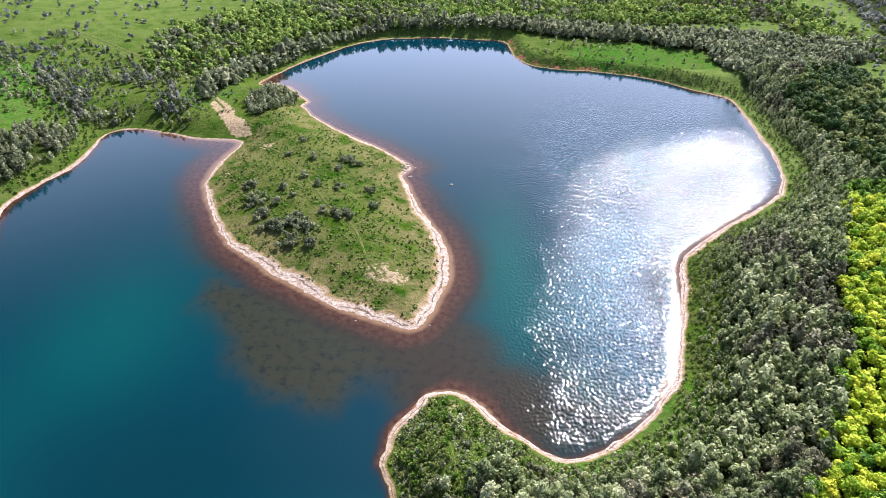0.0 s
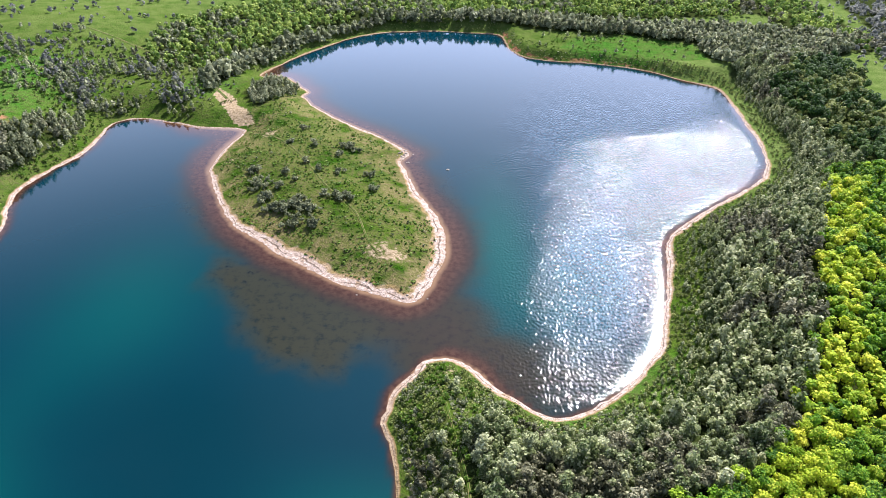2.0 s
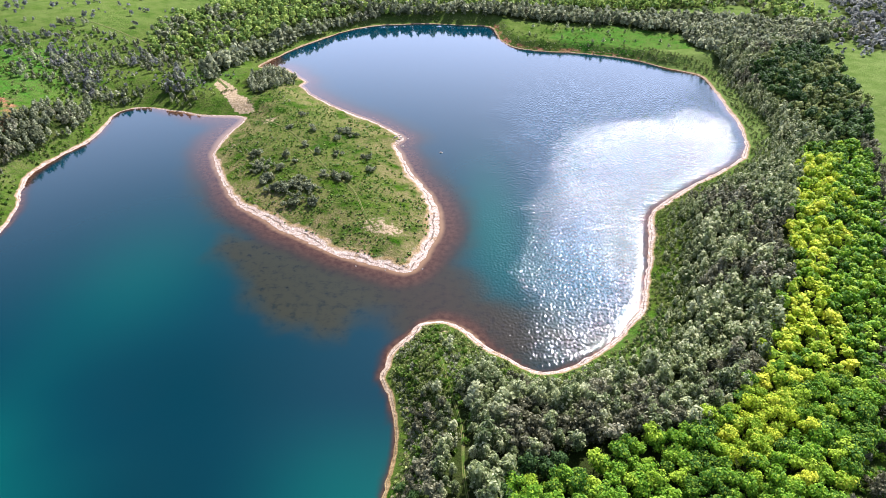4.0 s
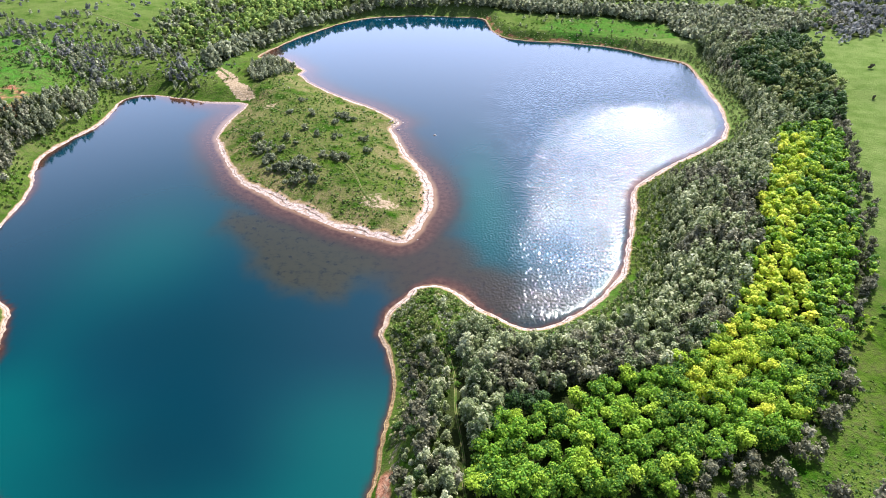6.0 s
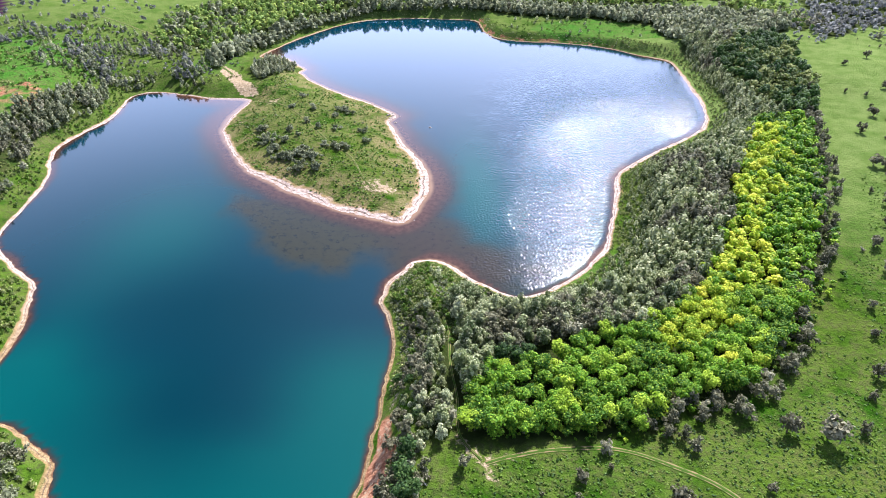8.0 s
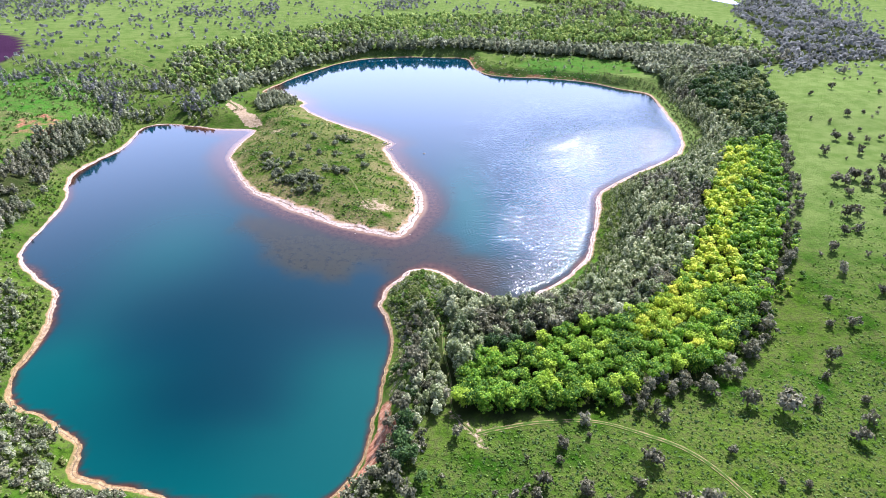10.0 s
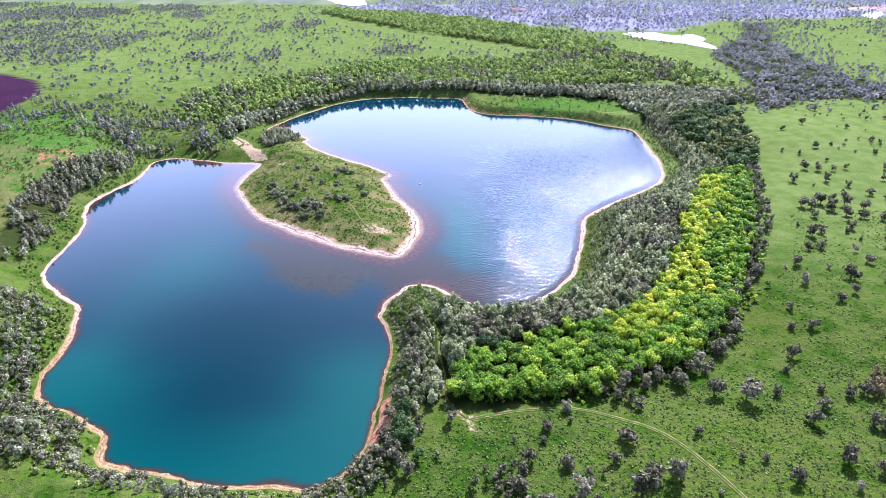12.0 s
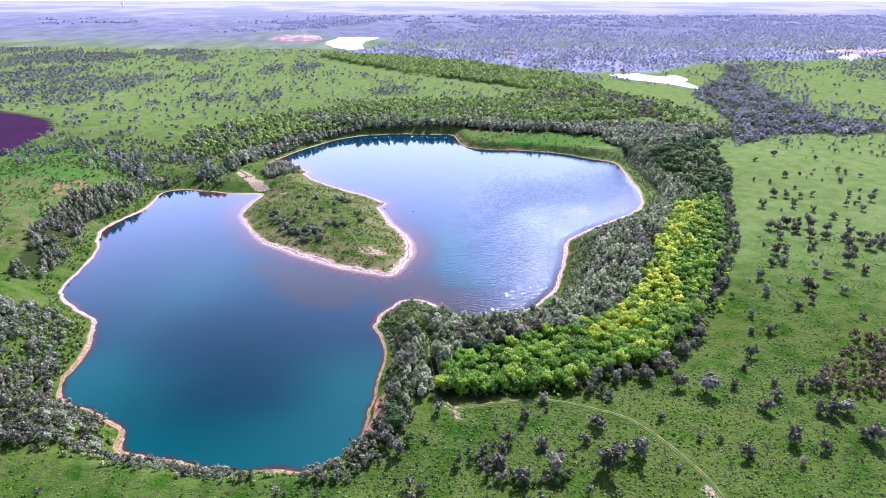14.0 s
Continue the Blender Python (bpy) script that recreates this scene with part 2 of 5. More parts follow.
def ground_height(x, y, d):
    rim, width, _ = rim_values(x, y)
    land = rim * soft(0, 1, np.clip(d, 0, None) / width) ** 0.9 + 0.035 * np.clip(d, 0, 12)
    rough = waves(x, y, 26, 40) * 0.7 + waves(x, y, 7, 60, 2) * 0.28
    gully = np.abs(waves(x, y, 11, 77, 2)) * 2.2 * soft(2, 6, d) * (1 - soft(8, 20, d)) * soft(9, 12, rim) * (1 - soft(14, 24, width))
    land = land + rough * soft(1.5, 14, d) - gully
    for cx, cy, rad in ((385, 850, 110), (895, 1175, 150), (-125, 1700, 470)):
        flat = 1 - soft(rad, rad * 1.5, np.hypot(x - cx, y - cy))
        land = land * (1 - flat) + 8.0 * flat
    bed = np.maximum(-9.0, 0.16 * d)
    return np.where(d > 0, land, bed)


# ---- materials ----
def material(name):
    m = bpy.data.materials.new(name)
    m.use_nodes = True
    return m, m.node_tree.nodes, m.node_tree.links, m.node_tree.nodes["Principled BSDF"]


class Shade:
    """Short wiring of nodes for one material."""

    def __init__(self, name, rough=0.9, spec=0.3):
        self.m, self.n, self.l, self.out = material(name)
        self.out.inputs["Roughness"].default_value = rough
        self.out.inputs["Specular IOR Level"].default_value = spec
        self.place = self.n.new("ShaderNodeNewGeometry").outputs["Position"]

    def put(self, value, socket):
        if hasattr(value, "links"):
            self.l.new(value, socket)
        else:
            socket.default_value = value

    def noise(self, size, detail=4.0, rough=0.55, stretch=(1, 1, 1)):
        mp = self.n.new("ShaderNodeMapping")
        mp.inputs["Scale"].default_value = stretch
        self.l.new(self.place, mp.inputs["Vector"])
        t = self.n.new("ShaderNodeTexNoise")
        t.inputs["Scale"].default_value, t.inputs["Detail"].default_value, t.inputs["Roughness"].default_value = 1 / size, detail, rough
        self.l.new(mp.outputs["Vector"], t.inputs["Vector"])
        return t.outputs["Fac"]

    def attr(self, name):
        a = self.n.new("ShaderNodeAttribute")
        a.attribute_name = name
        return a.outputs["Fac"]

    def ramp(self, fac, a, b):
        r = self.n.new("ShaderNodeMapRange")
        r.interpolation_type = "SMOOTHSTEP"
        self.put(fac, r.inputs["Value"])
        r.inputs["From Min"].default_value, r.inputs["From Max"].default_value = a, b
        return r.outputs["Result"]

    def math(self, op, a, b=0.0):
        k = self.n.new("ShaderNodeMath")
        k.operation = op
        self.put(a, k.inputs[0])
        self.put(b, k.inputs[1])
        return k.outputs[0]

    def mix(self, fac, a, b):
        k = self.n.new("ShaderNodeMix")
        k.data_type = "RGBA"
        self.put(fac, k.inputs[0])
        self.put((*a, 1) if isinstance(a, tuple) else a, k.inputs[6])
        self.put((*b, 1) if isinstance(b, tuple) else b, k.inputs[7])
        return k.outputs[2]

    def bump(self, height, distance, strength=1.0):
        b = self.n.new("ShaderNodeBump")
        b.inputs["Distance"].default_value, b.inputs["Strength"].default_value = distance, strength
        self.l.new(height, b.inputs["Height"])
        self.l.new(b.outputs["Normal"], self.out.inputs["Normal"])

    def done(self, colour):
        self.put((*colour, 1) if isinstance(colour, tuple) else colour, self.out.inputs["Base Color"])
        return self.m


DISTANT_WOOD = [(-1900, 1800), (-420, 1750), (-360, 1850), (-150, 2300), (-40, 2300), (-60, 1450), (-190, 1290), (-20, 1230), (200, 1010), (300, 940), (330, 955), (420, 960),
                (560, 1080), (1600, 1300), (2300, 2700), (-2300, 2700)]


def ground_material():
    s = Shade("meadow_ground", 1.0, 0.0)
    big, mid, fine, grain = s.noise(60), s.noise(9, 5), s.noise(1.6, 5, 0.65), s.noise(0.35, 3)
    grass = s.mix(s.ramp(mid, 0.35, 0.65), (0.02, 0.07, 0.003), (0.046, 0.112, 0.005))
    grass = s.mix(s.ramp(big, 0.4, 0.65), grass, (0.058, 0.112, 0.008))
    grass = s.mix(s.math("MULTIPLY", s.ramp(s.noise(4.0, 4, 0.6), 0.5, 0.68), 0.5), grass, (0.064, 0.118, 0.01))
    grass = s.mix(s.math("MULTIPLY", s.attr("lush"), 0.75), grass, (0.052, 0.185, 0.02))
    grass = s.mix(s.math("MULTIPLY", s.ramp(fine, 0.44, 0.62), 0.7), grass, (0.014, 0.034, 0.004))
    grass = s.mix(s.math("MULTIPLY", s.ramp(grain, 0.55, 0.75), 0.45), grass, (0.085, 0.125, 0.02))
    dry = s.mix(s.ramp(fine, 0.35, 0.65), (0.115, 0.115, 0.035), (0.2, 0.165, 0.08))
    grass = s.mix(s.math("MULTIPLY", s.attr("dry"), s.ramp(mid, 0.3, 0.6)), grass, dry)
    # leaf litter darkened beyond its own tone, so gaps between trees read as shade
    shaded_litter = s.mix(fine, (0.014, 0.02, 0.007), (0.034, 0.042, 0.013))
    # paling by distance stands in for haze; the eastern meadow is lighter itself
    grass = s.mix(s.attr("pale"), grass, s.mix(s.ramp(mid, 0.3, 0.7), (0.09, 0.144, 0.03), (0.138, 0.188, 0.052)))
    grass = s.mix(s.math("MULTIPLY", s.attr("wood"), 0.85), grass, shaded_litter)
    # lilac-grey tint painted on the ground of far woods, in place of haze
    grass = s.mix(s.math("MULTIPLY", s.attr("far_haze"), s.ramp(s.noise(70, 5, 0.6), 0.3, 0.55)), grass, s.mix(mid, (0.19, 0.195, 0.235), (0.26, 0.265, 0.3)))
    red = s.mix(s.ramp(s.noise(1.7, 5, 0.65, (1, 1, 0.2)), 0.35, 0.65), (0.2, 0.08, 0.042), (0.43, 0.22, 0.125))
    grass = s.mix(s.ramp(s.math("ADD", s.attr("red"), s.math("MULTIPLY", s.math("SUBTRACT", mid, 0.5), 1.1)), 0.35, 0.6), grass, red)
    earth = s.mix(s.ramp(fine, 0.3, 0.7), (0.24, 0.18, 0.1), (0.42, 0.33, 0.215))
    grass = s.mix(s.ramp(s.math("ADD", s.attr("earth"), s.math("MULTIPLY", s.math("SUBTRACT", fine, 0.5), 1.2)), 0.4, 0.7), grass, earth)
    furrow = s.mix(s.noise(30, 4), (0.03, 0.012, 0.028), (0.048, 0.022, 0.044))
    grass = s.mix(s.attr("plough"), grass, furrow)
    sand = s.mix(s.ramp(fine, 0.3, 0.7), (0.32, 0.24, 0.185), (0.58, 0.475, 0.4))
    sand = s.mix(s.ramp(s.noise(4.5, 3), 0.55, 0.7), sand, (0.3, 0.21, 0.13))
    sand = s.mix(s.math("MULTIPLY", s.attr("ochre"), 0.95), sand, s.mix(s.ramp(fine, 0.3, 0.7), (0.17, 0.11, 0.045), (0.36, 0.26, 0.125)))
    edge = s.math("ADD", s.attr("beach"), s.math("MULTIPLY", s.math("SUBTRACT", s.noise(3.2, 5, 0.7), 0.5), 1.7))
    col = s.mix(s.ramp(edge, 0.75, 1.15), sand, grass)
    wet = s.ramp(s.math("ADD", s.attr("beach"), s.math("MULTIPLY", s.math("SUBTRACT", s.noise(2.0), 0.5), 0.3)), 0.02, 0.16)
    wave = s.math("ADD", s.attr("beach"), s.math("MULTIPLY", s.math("SUBTRACT", s.noise(6.0, 4), 0.5), 0.5))
    wrack = s.math("MULTIPLY", s.ramp(s.math("ABSOLUTE", s.math("SUBTRACT", wave, 0.5)), 0.07, 0.03), s.ramp(s.noise(7.0, 3), 0.38, 0.5))
    col = s.mix(s.math("MULTIPLY", wrack, 0.8), col, (0.1, 0.075, 0.055))
    tan = s.math("MULTIPLY", s.ramp(s.math("ABSOLUTE", s.math("SUBTRACT", wave, 0.95)), 0.2, 0.08), 0.55)
    col = s.mix(tan, col, (0.3, 0.2, 0.085))
    col = s.mix(wet, (0.15, 0.085, 0.045), col)
    s.bump(s.math("ADD", fine, s.math("MULTIPLY", grain, 0.4)), 0.9, 0.9)
    return s.done(col)


def water_material():
    s = Shade("lake_water", 0.06, 0.38)
    s.out.inputs["IOR"].default_value = 1.34
    deep = s.mix(s.attr("teal"), (0.0003, 0.024, 0.038), (0.0, 0.06, 0.056))
    deep = s.mix(s.attr("abyss"), deep, (0.0, 0.02, 0.029))
    weeds = s.ramp(s.noise(3.4, 6, 0.75), 0.48, 0.68)
    shelf = s.mix(weeds, (0.023, 0.025, 0.015), (0.008, 0.013, 0.012))
    jag = s.math("MULTIPLY", s.math("SUBTRACT", s.noise(14, 5, 0.6), 0.5), 0.5)
    col = s.mix(s.ramp(s.math("ADD", s.attr("shelf"), jag), 0.12, 0.88), deep, shelf)
    shallow = s.mix(s.ramp(s.noise(2.4, 5, 0.65), 0.35, 0.65), (0.036, 0.015, 0.009), (0.068, 0.033, 0.02))
    shallow = s.mix(s.ramp(s.attr("shallow"), 0.25, 0.9), (0.02, 0.013, 0.011), shallow)
    col = s.mix(s.ramp(s.math("ADD", s.attr("shallow"), s.math("MULTIPLY", jag, 0.5)), 0.0, 0.9), col, shallow)
    col = s.mix(s.ramp(s.attr("shallow"), 0.88, 1.0), col, (0.2, 0.12, 0.065))
    chop = s.math("ADD", s.noise(1.0, 0, 0.5, (1, 0.8, 1)), s.math("MULTIPLY", s.noise(0.5, 0, 0.5, (1, 0.8, 1)), 0.2))
    s.bump(s.math("MULTIPLY", chop, s.attr("wind")), 0.4, 1.0)
    return s.done(col)


def leaf_material(name, dark, light, bright, back=0.25):
    """Leaf clumps: a hue for each tree, a shade for each clump, and some light through the leaf."""
    s = Shade(name, 0.75, 0.25)
    info = s.n.new("ShaderNodeObjectInfo").outputs["Random"]
    isle = s.n.new("ShaderNodeNewGeometry").outputs["Random Per Island"]
    tree = s.math("FRACT", s.math("ADD", info, s.attr("tint")))
    col = s.mix(s.ramp(tree, 0.0, 0.75), dark, light)
    col = s.mix(s.ramp(tree, 0.72, 1.0), col, bright)
    col = s.mix(s.math("MULTIPLY", s.ramp(isle, 0.6, 1.0), 0.75), col, bright)
    col = s.mix(s.math("MULTIPLY", s.ramp(isle, 0.5, 0.05), 0.7), col, dark)
    col = s.mix(s.math("MULTIPLY", s.ramp(s.noise(0.5, 3), 0.45, 0.7), 0.35), col, dark)
    s.done(col)
    glow = s.n.new("ShaderNodeBsdfTranslucent")
    s.l.new(col, glow.inputs["Color"])
    both = s.n.new("ShaderNodeMixShader")
    both.inputs[0].default_value = back
    s.l.new(s.out.outputs[0], both.inputs[1])
    s.l.new(glow.outputs[0], both.inputs[2])
    s.l.new(both.outputs[0], s.n["Material Output"].inputs["Surface"])
    return s.m


def bark_material():
    s = Shade("bark", 0.9, 0.2)
    return s.done(s.mix(s.noise(0.25, 5, 0.6, (1, 1, 0.2)), (0.07, 0.05, 0.035), (0.2, 0.16, 0.12)))


def earth_material():
    s = Shade("track_earth", 0.95, 0.1)
    fine = s.noise(0.9, 5)
    rut = s.math("ABSOLUTE", s.math("SUBTRACT", s.math("ABSOLUTE", s.attr("across")), 0.52))
    worn = s.math("ADD", rut, s.math("MULTIPLY", s.math("SUBTRACT", s.noise(2.2, 6, 0.65), 0.5), 1.1))
    bare = s.mix(fine, (0.15, 0.12, 0.05), (0.23, 0.18, 0.085))
    return s.done(s.mix(s.ramp(worn, 0.04, 0.2), bare, s.mix(s.noise(1.3, 4), (0.025, 0.06, 0.005), (0.06, 0.11, 0.012))))


def stone_material():
    s = Shade("pale_stone", 0.85, 0.3)
    return s.done(s.mix(s.noise(0.7, 5), (0.2, 0.16, 0.12), (0.42, 0.36, 0.3)))


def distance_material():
    """Far country: woods, fields and pale strips, haze painted in as tint and emission."""
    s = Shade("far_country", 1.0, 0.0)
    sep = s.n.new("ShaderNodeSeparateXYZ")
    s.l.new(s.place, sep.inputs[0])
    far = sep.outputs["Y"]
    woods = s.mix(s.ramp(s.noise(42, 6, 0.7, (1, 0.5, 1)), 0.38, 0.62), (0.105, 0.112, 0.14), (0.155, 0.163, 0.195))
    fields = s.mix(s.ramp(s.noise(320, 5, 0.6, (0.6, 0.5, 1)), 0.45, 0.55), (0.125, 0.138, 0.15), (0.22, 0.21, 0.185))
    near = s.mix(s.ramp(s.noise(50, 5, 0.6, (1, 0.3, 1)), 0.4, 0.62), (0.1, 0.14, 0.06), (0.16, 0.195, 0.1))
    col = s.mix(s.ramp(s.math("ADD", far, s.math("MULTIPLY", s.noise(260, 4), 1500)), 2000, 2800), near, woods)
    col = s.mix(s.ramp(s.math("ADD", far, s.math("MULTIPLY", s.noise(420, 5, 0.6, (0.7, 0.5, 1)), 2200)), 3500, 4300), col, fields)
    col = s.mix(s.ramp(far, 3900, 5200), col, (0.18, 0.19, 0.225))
    # emission rising with distance imitates bright haze over the plain
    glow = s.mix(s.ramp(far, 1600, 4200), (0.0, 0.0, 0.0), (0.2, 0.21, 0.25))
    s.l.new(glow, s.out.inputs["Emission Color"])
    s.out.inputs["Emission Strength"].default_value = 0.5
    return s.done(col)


def pond_material():
    s = Shade("calm_pond", 0.08, 0.6)
    return s.done(s.mix(s.noise(60), (0.02, 0.03, 0.045), (0.03, 0.045, 0.06)))


def clay_material():
    s = Shade("pink_clay", 1.0, 0.0)
    return s.done(s.mix(s.ramp(s.noise(22, 5, 0.65), 0.35, 0.65), (0.24, 0.16, 0.15), (0.42, 0.31, 0.28)))


CLAY = clay_material()
POND = pond_material()
GROUND, WATER, BARK, EARTH, STONE, FARLAND = ground_material(), water_material(), bark_material(), earth_material(), stone_material(), distance_material()
LEAF_GREEN = leaf_material("leaf_fresh_green", (0.038, 0.125, 0.006), (0.165, 0.355, 0.012), (0.46, 0.61, 0.04), 0.35)
LEAF_YELLOW = leaf_material("leaf_yellow_green", (0.19, 0.33, 0.01), (0.47, 0.57, 0.02), (0.78, 0.76, 0.07), 0.36)
LEAF_SILVER = leaf_material("leaf_silver_willow", (0.08, 0.118, 0.034), (0.28, 0.325, 0.125), (0.62, 0.64, 0.37), 0.35)
LEAF_GREY = leaf_material("leaf_grey_olive", (0.07, 0.075, 0.034), (0.17, 0.17, 0.09), (0.38, 0.37, 0.23), 0.28)
LEAF_DARK = leaf_material("leaf_dark_green", (0.025, 0.065, 0.012), (0.055, 0.12, 0.02), (0.11, 0.19, 0.035), 0.28)
LEAF_MIXED = leaf_material("leaf_mixed_green", (0.08, 0.122, 0.024), (0.215, 0.265, 0.062), (0.4, 0.43, 0.15), 0.38)
LEAF_WEED = leaf_material("leaf_weeds", (0.05, 0.12, 0.008), (0.11, 0.215, 0.016), (0.22, 0.3, 0.05), 0.38)
# these leaves carry the lilac of distance haze in their own colour
LEAF_FAR = leaf_material("leaf_distant_haze_tint", (0.26, 0.27, 0.34), (0.35, 0.36, 0.43), (0.44, 0.45, 0.5), 0.55)
LEAF_BROWN = leaf_material("leaf_brown_thorn", (0.09, 0.07, 0.025), (0.17, 0.13, 0.06), (0.28, 0.225, 0.11), 0.25)
LEAF_THORN = leaf_material("leaf_dark_thorn", (0.066, 0.066, 0.03), (0.145, 0.14, 0.075), (0.34, 0.325, 0.2), 0.27)
LEAF_PALE = leaf_material("leaf_pale_silver", (0.1, 0.122, 0.055), (0.235, 0.26, 0.135), (0.48, 0.5, 0.3), 0.4)
LEAF_NORTH = leaf_material("leaf_light_green", (0.1, 0.19, 0.03), (0.27, 0.39, 0.07), (0.5, 0.58, 0.14), 0.45)
# haze painted in: scrub grey paled, LEAF_HAZE paler still for the far wood
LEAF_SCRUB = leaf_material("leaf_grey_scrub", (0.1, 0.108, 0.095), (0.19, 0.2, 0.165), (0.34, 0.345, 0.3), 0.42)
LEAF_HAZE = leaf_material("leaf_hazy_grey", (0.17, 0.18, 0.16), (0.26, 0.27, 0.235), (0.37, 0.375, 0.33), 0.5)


# ---- meshes ----
def build_mesh(name, verts, tris=None, quads=None, mats=(), values=None, smooth=False):
    me = bpy.data.meshes.new(name)
    verts = np.asarray(verts, np.float32)
    tris = np.zeros((0, 3), np.int32) if tris is None else np.asarray(tris, np.int32)
    quads = np.zeros((0, 4), np.int32) if quads is None else np.asarray(quads, np.int32)
    me.vertices.add(len(verts))
    me.vertices.foreach_set("co", verts.ravel())
    loops = np.concatenate([tris.ravel(), quads.ravel()])
    me.loops.add(len(loops))
    me.loops.foreach_set("vertex_index", loops)
    me.polygons.add(len(tris) + len(quads))
    starts = np.concatenate([np.arange(len(tris)) * 3, len(tris) * 3 + np.arange(len(quads)) * 4])
    me.polygons.foreach_set("loop_start", starts.astype(np.int32))
    me.update(calc_edges=True)
    me.validate()
    if smooth:
        me.polygons.foreach_set("use_smooth", np.ones(len(me.polygons), bool))
    for key, v in (values or {}).items():
        me.attributes.new(key, "FLOAT", "POINT").data.foreach_set("value", np.asarray(v, np.float32).ravel())
    for m in mats:
        me.materials.append(m)
    return me


def part(name, me, parent, label=""):
    ob = new(name, me)
    ob.parent = parent
    return tagged(ob, label)


def grid_faces(nx, ny):
    i = np.arange(nx * ny).reshape(ny, nx)
    return np.stack([i[:-1, :-1].ravel(), i[:-1, 1:].ravel(), i[1:, 1:].ravel(), i[1:, :-1].ravel()], 1)


# ---- ground ----
def axis(lo, hi, step, first, last, growth=1.055):
    core = list(np.arange(lo, hi + 0.01, step))
    s = step
    while core[-1] < last:
        s *= growth
        core.append(min(core[-1] + s, last))
    s = step
    while core[0] > first:
        s *= growth
        core.insert(0, max(core[0] - s, first))
    return np.array(core)


GX, GY = axis(-270, 300, 2.4, -4900, 4900, 1.065), axis(-50, 545, 2.4, -1500, 4950, 1.065)
MX, MY = np.meshgrid(GX, GY)
FX, FY = MX.ravel(), MY.ravel()
FD = shore_distance(FX, FY)
FZ = ground_height(FX, FY, FD)
HEIGHT = FZ.reshape(MX.shape)
RIMS = rim_values(FX, FY)


def lie(x, y):
    """Height of the ground sheet."""
    x, y = np.atleast_1d(np.asarray(x, float)), np.atleast_1d(np.asarray(y, float))
    i, j = np.clip(np.searchsorted(GX, x) - 1, 0, len(GX) - 2), np.clip(np.searchsorted(GY, y) - 1, 0, len(GY) - 2)
    u, v = (x - GX[i]) / (GX[i + 1] - GX[i]), (y - GY[j]) / (GY[j + 1] - GY[j])
    return (HEIGHT[j, i] * (1 - u) + HEIGHT[j, i + 1] * u) * (1 - v) + (HEIGHT[j + 1, i] * (1 - u) + HEIGHT[j + 1, i + 1] * u) * v


def near_line(points, width, step=1.5):
    line = spline(points, step=step)
    lo, hi = line.min(0) - width * 2, line.max(0) + width * 2
    d = np.full(FX.shape, 1e3)
    k = (FX > lo[0]) & (FX < hi[0]) & (FY > lo[1]) & (FY < hi[1])
    d[k] = far_from(FX[k], FY[k], line)
    return d


def blob(x0, y0, r):
    return 1 - soft(0.3, 1.0, np.hypot(FX - x0, FY - y0) / r)


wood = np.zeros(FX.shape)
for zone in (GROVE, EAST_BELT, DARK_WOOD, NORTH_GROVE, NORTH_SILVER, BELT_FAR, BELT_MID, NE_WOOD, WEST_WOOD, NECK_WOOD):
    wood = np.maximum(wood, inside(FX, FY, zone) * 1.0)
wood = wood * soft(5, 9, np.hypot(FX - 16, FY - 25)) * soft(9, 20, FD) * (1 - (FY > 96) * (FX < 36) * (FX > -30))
earth = inside(FX, FY, QUAY) * soft(-1.5, 3.5, far_from(FX, FY, spline(QUAY, True))) * 1.1
earth = np.maximum(earth, 0.55 * blob(-27, 194, 11) + 0.5 * blob(-18, 190, 8))
earth = np.maximum(earth, 0.6 * blob(-97, 303, 8))
earth = np.maximum(earth, 0.62 * (1 - soft(0.6, 3.6, near_line([(8.5, 33), (11.4, 29.6), (15.5, 24.7), (16.4, 20)], 6))))
earth = np.maximum(earth, 0.5 * (1 - soft(0.6, 3.0, near_line([(15.5, 25), (21, 27), (26, 28.4)], 6))))
earth = np.maximum(earth, 0.32 * blob(-120, 10.5, 7) + 0.2 * blob(-104, 4, 8) + 0.2 * blob(-72, -6, 9))
earth = earth - 0.8 * blob(-121, 345, 9) * (earth > 0.3)
earth = np.maximum(earth, 0.55 * blob(-110, 275, 6) + 0.5 * blob(2, 129, 7) + 0.4 * blob(12, 122, 5))
earth = np.maximum(earth, 0.6 * blob(86, -18, 6))
slope_red = soft(10, 13, RIMS[0]) * (1 - soft(14, 22, RIMS[1])) * soft(0.8, 2, FD) * (1 - soft(5, 8.5, FD - 2.5 * soft(44, 34, FY))) * soft(12, 18, FY) * (1 - soft(46, 56, FY)) * (FX > -32)
red = np.maximum(slope_red * 0.85, inside(FX, FY, RED_CUT) * 0.44)
bank = (FX < 6) * (FX > -30) * soft(14, 20, FY) * (1 - soft(92, 108, FY)) * soft(1.5, 3, FD) * (1 - soft(5, 9, FD))
earth = np.maximum(earth, 0.5 * bank)
red = np.maximum(red, 0.22 * bank)
red = np.maximum(red, 0.5 * soft(0.8, 1.6, FD) * (1 - soft(3.5, 7, FD)) * soft(415, 440, FY) * (FX > 44))
lush = np.maximum(inside(FX, FY, NORTH_GREEN) * 1.3, soft(-205, -245, FX) * soft(190, 260, FY) * (1 - soft(370, 410, FY)))
lush = np.maximum(lush, 0.8 * blob(-150, 372, 28) + 0.6 * blob(40, 100, 26) + 0.5 * blob(70, 125, 26))
dry = 0.4 * soft(-200, -215, FX) * (FY > 180) * (FY < 300) + 0.7 * inside(FX, FY, PENINSULA_SHORE) * (1 - 0.6 * soft(8, 30, FD)) + 0.25
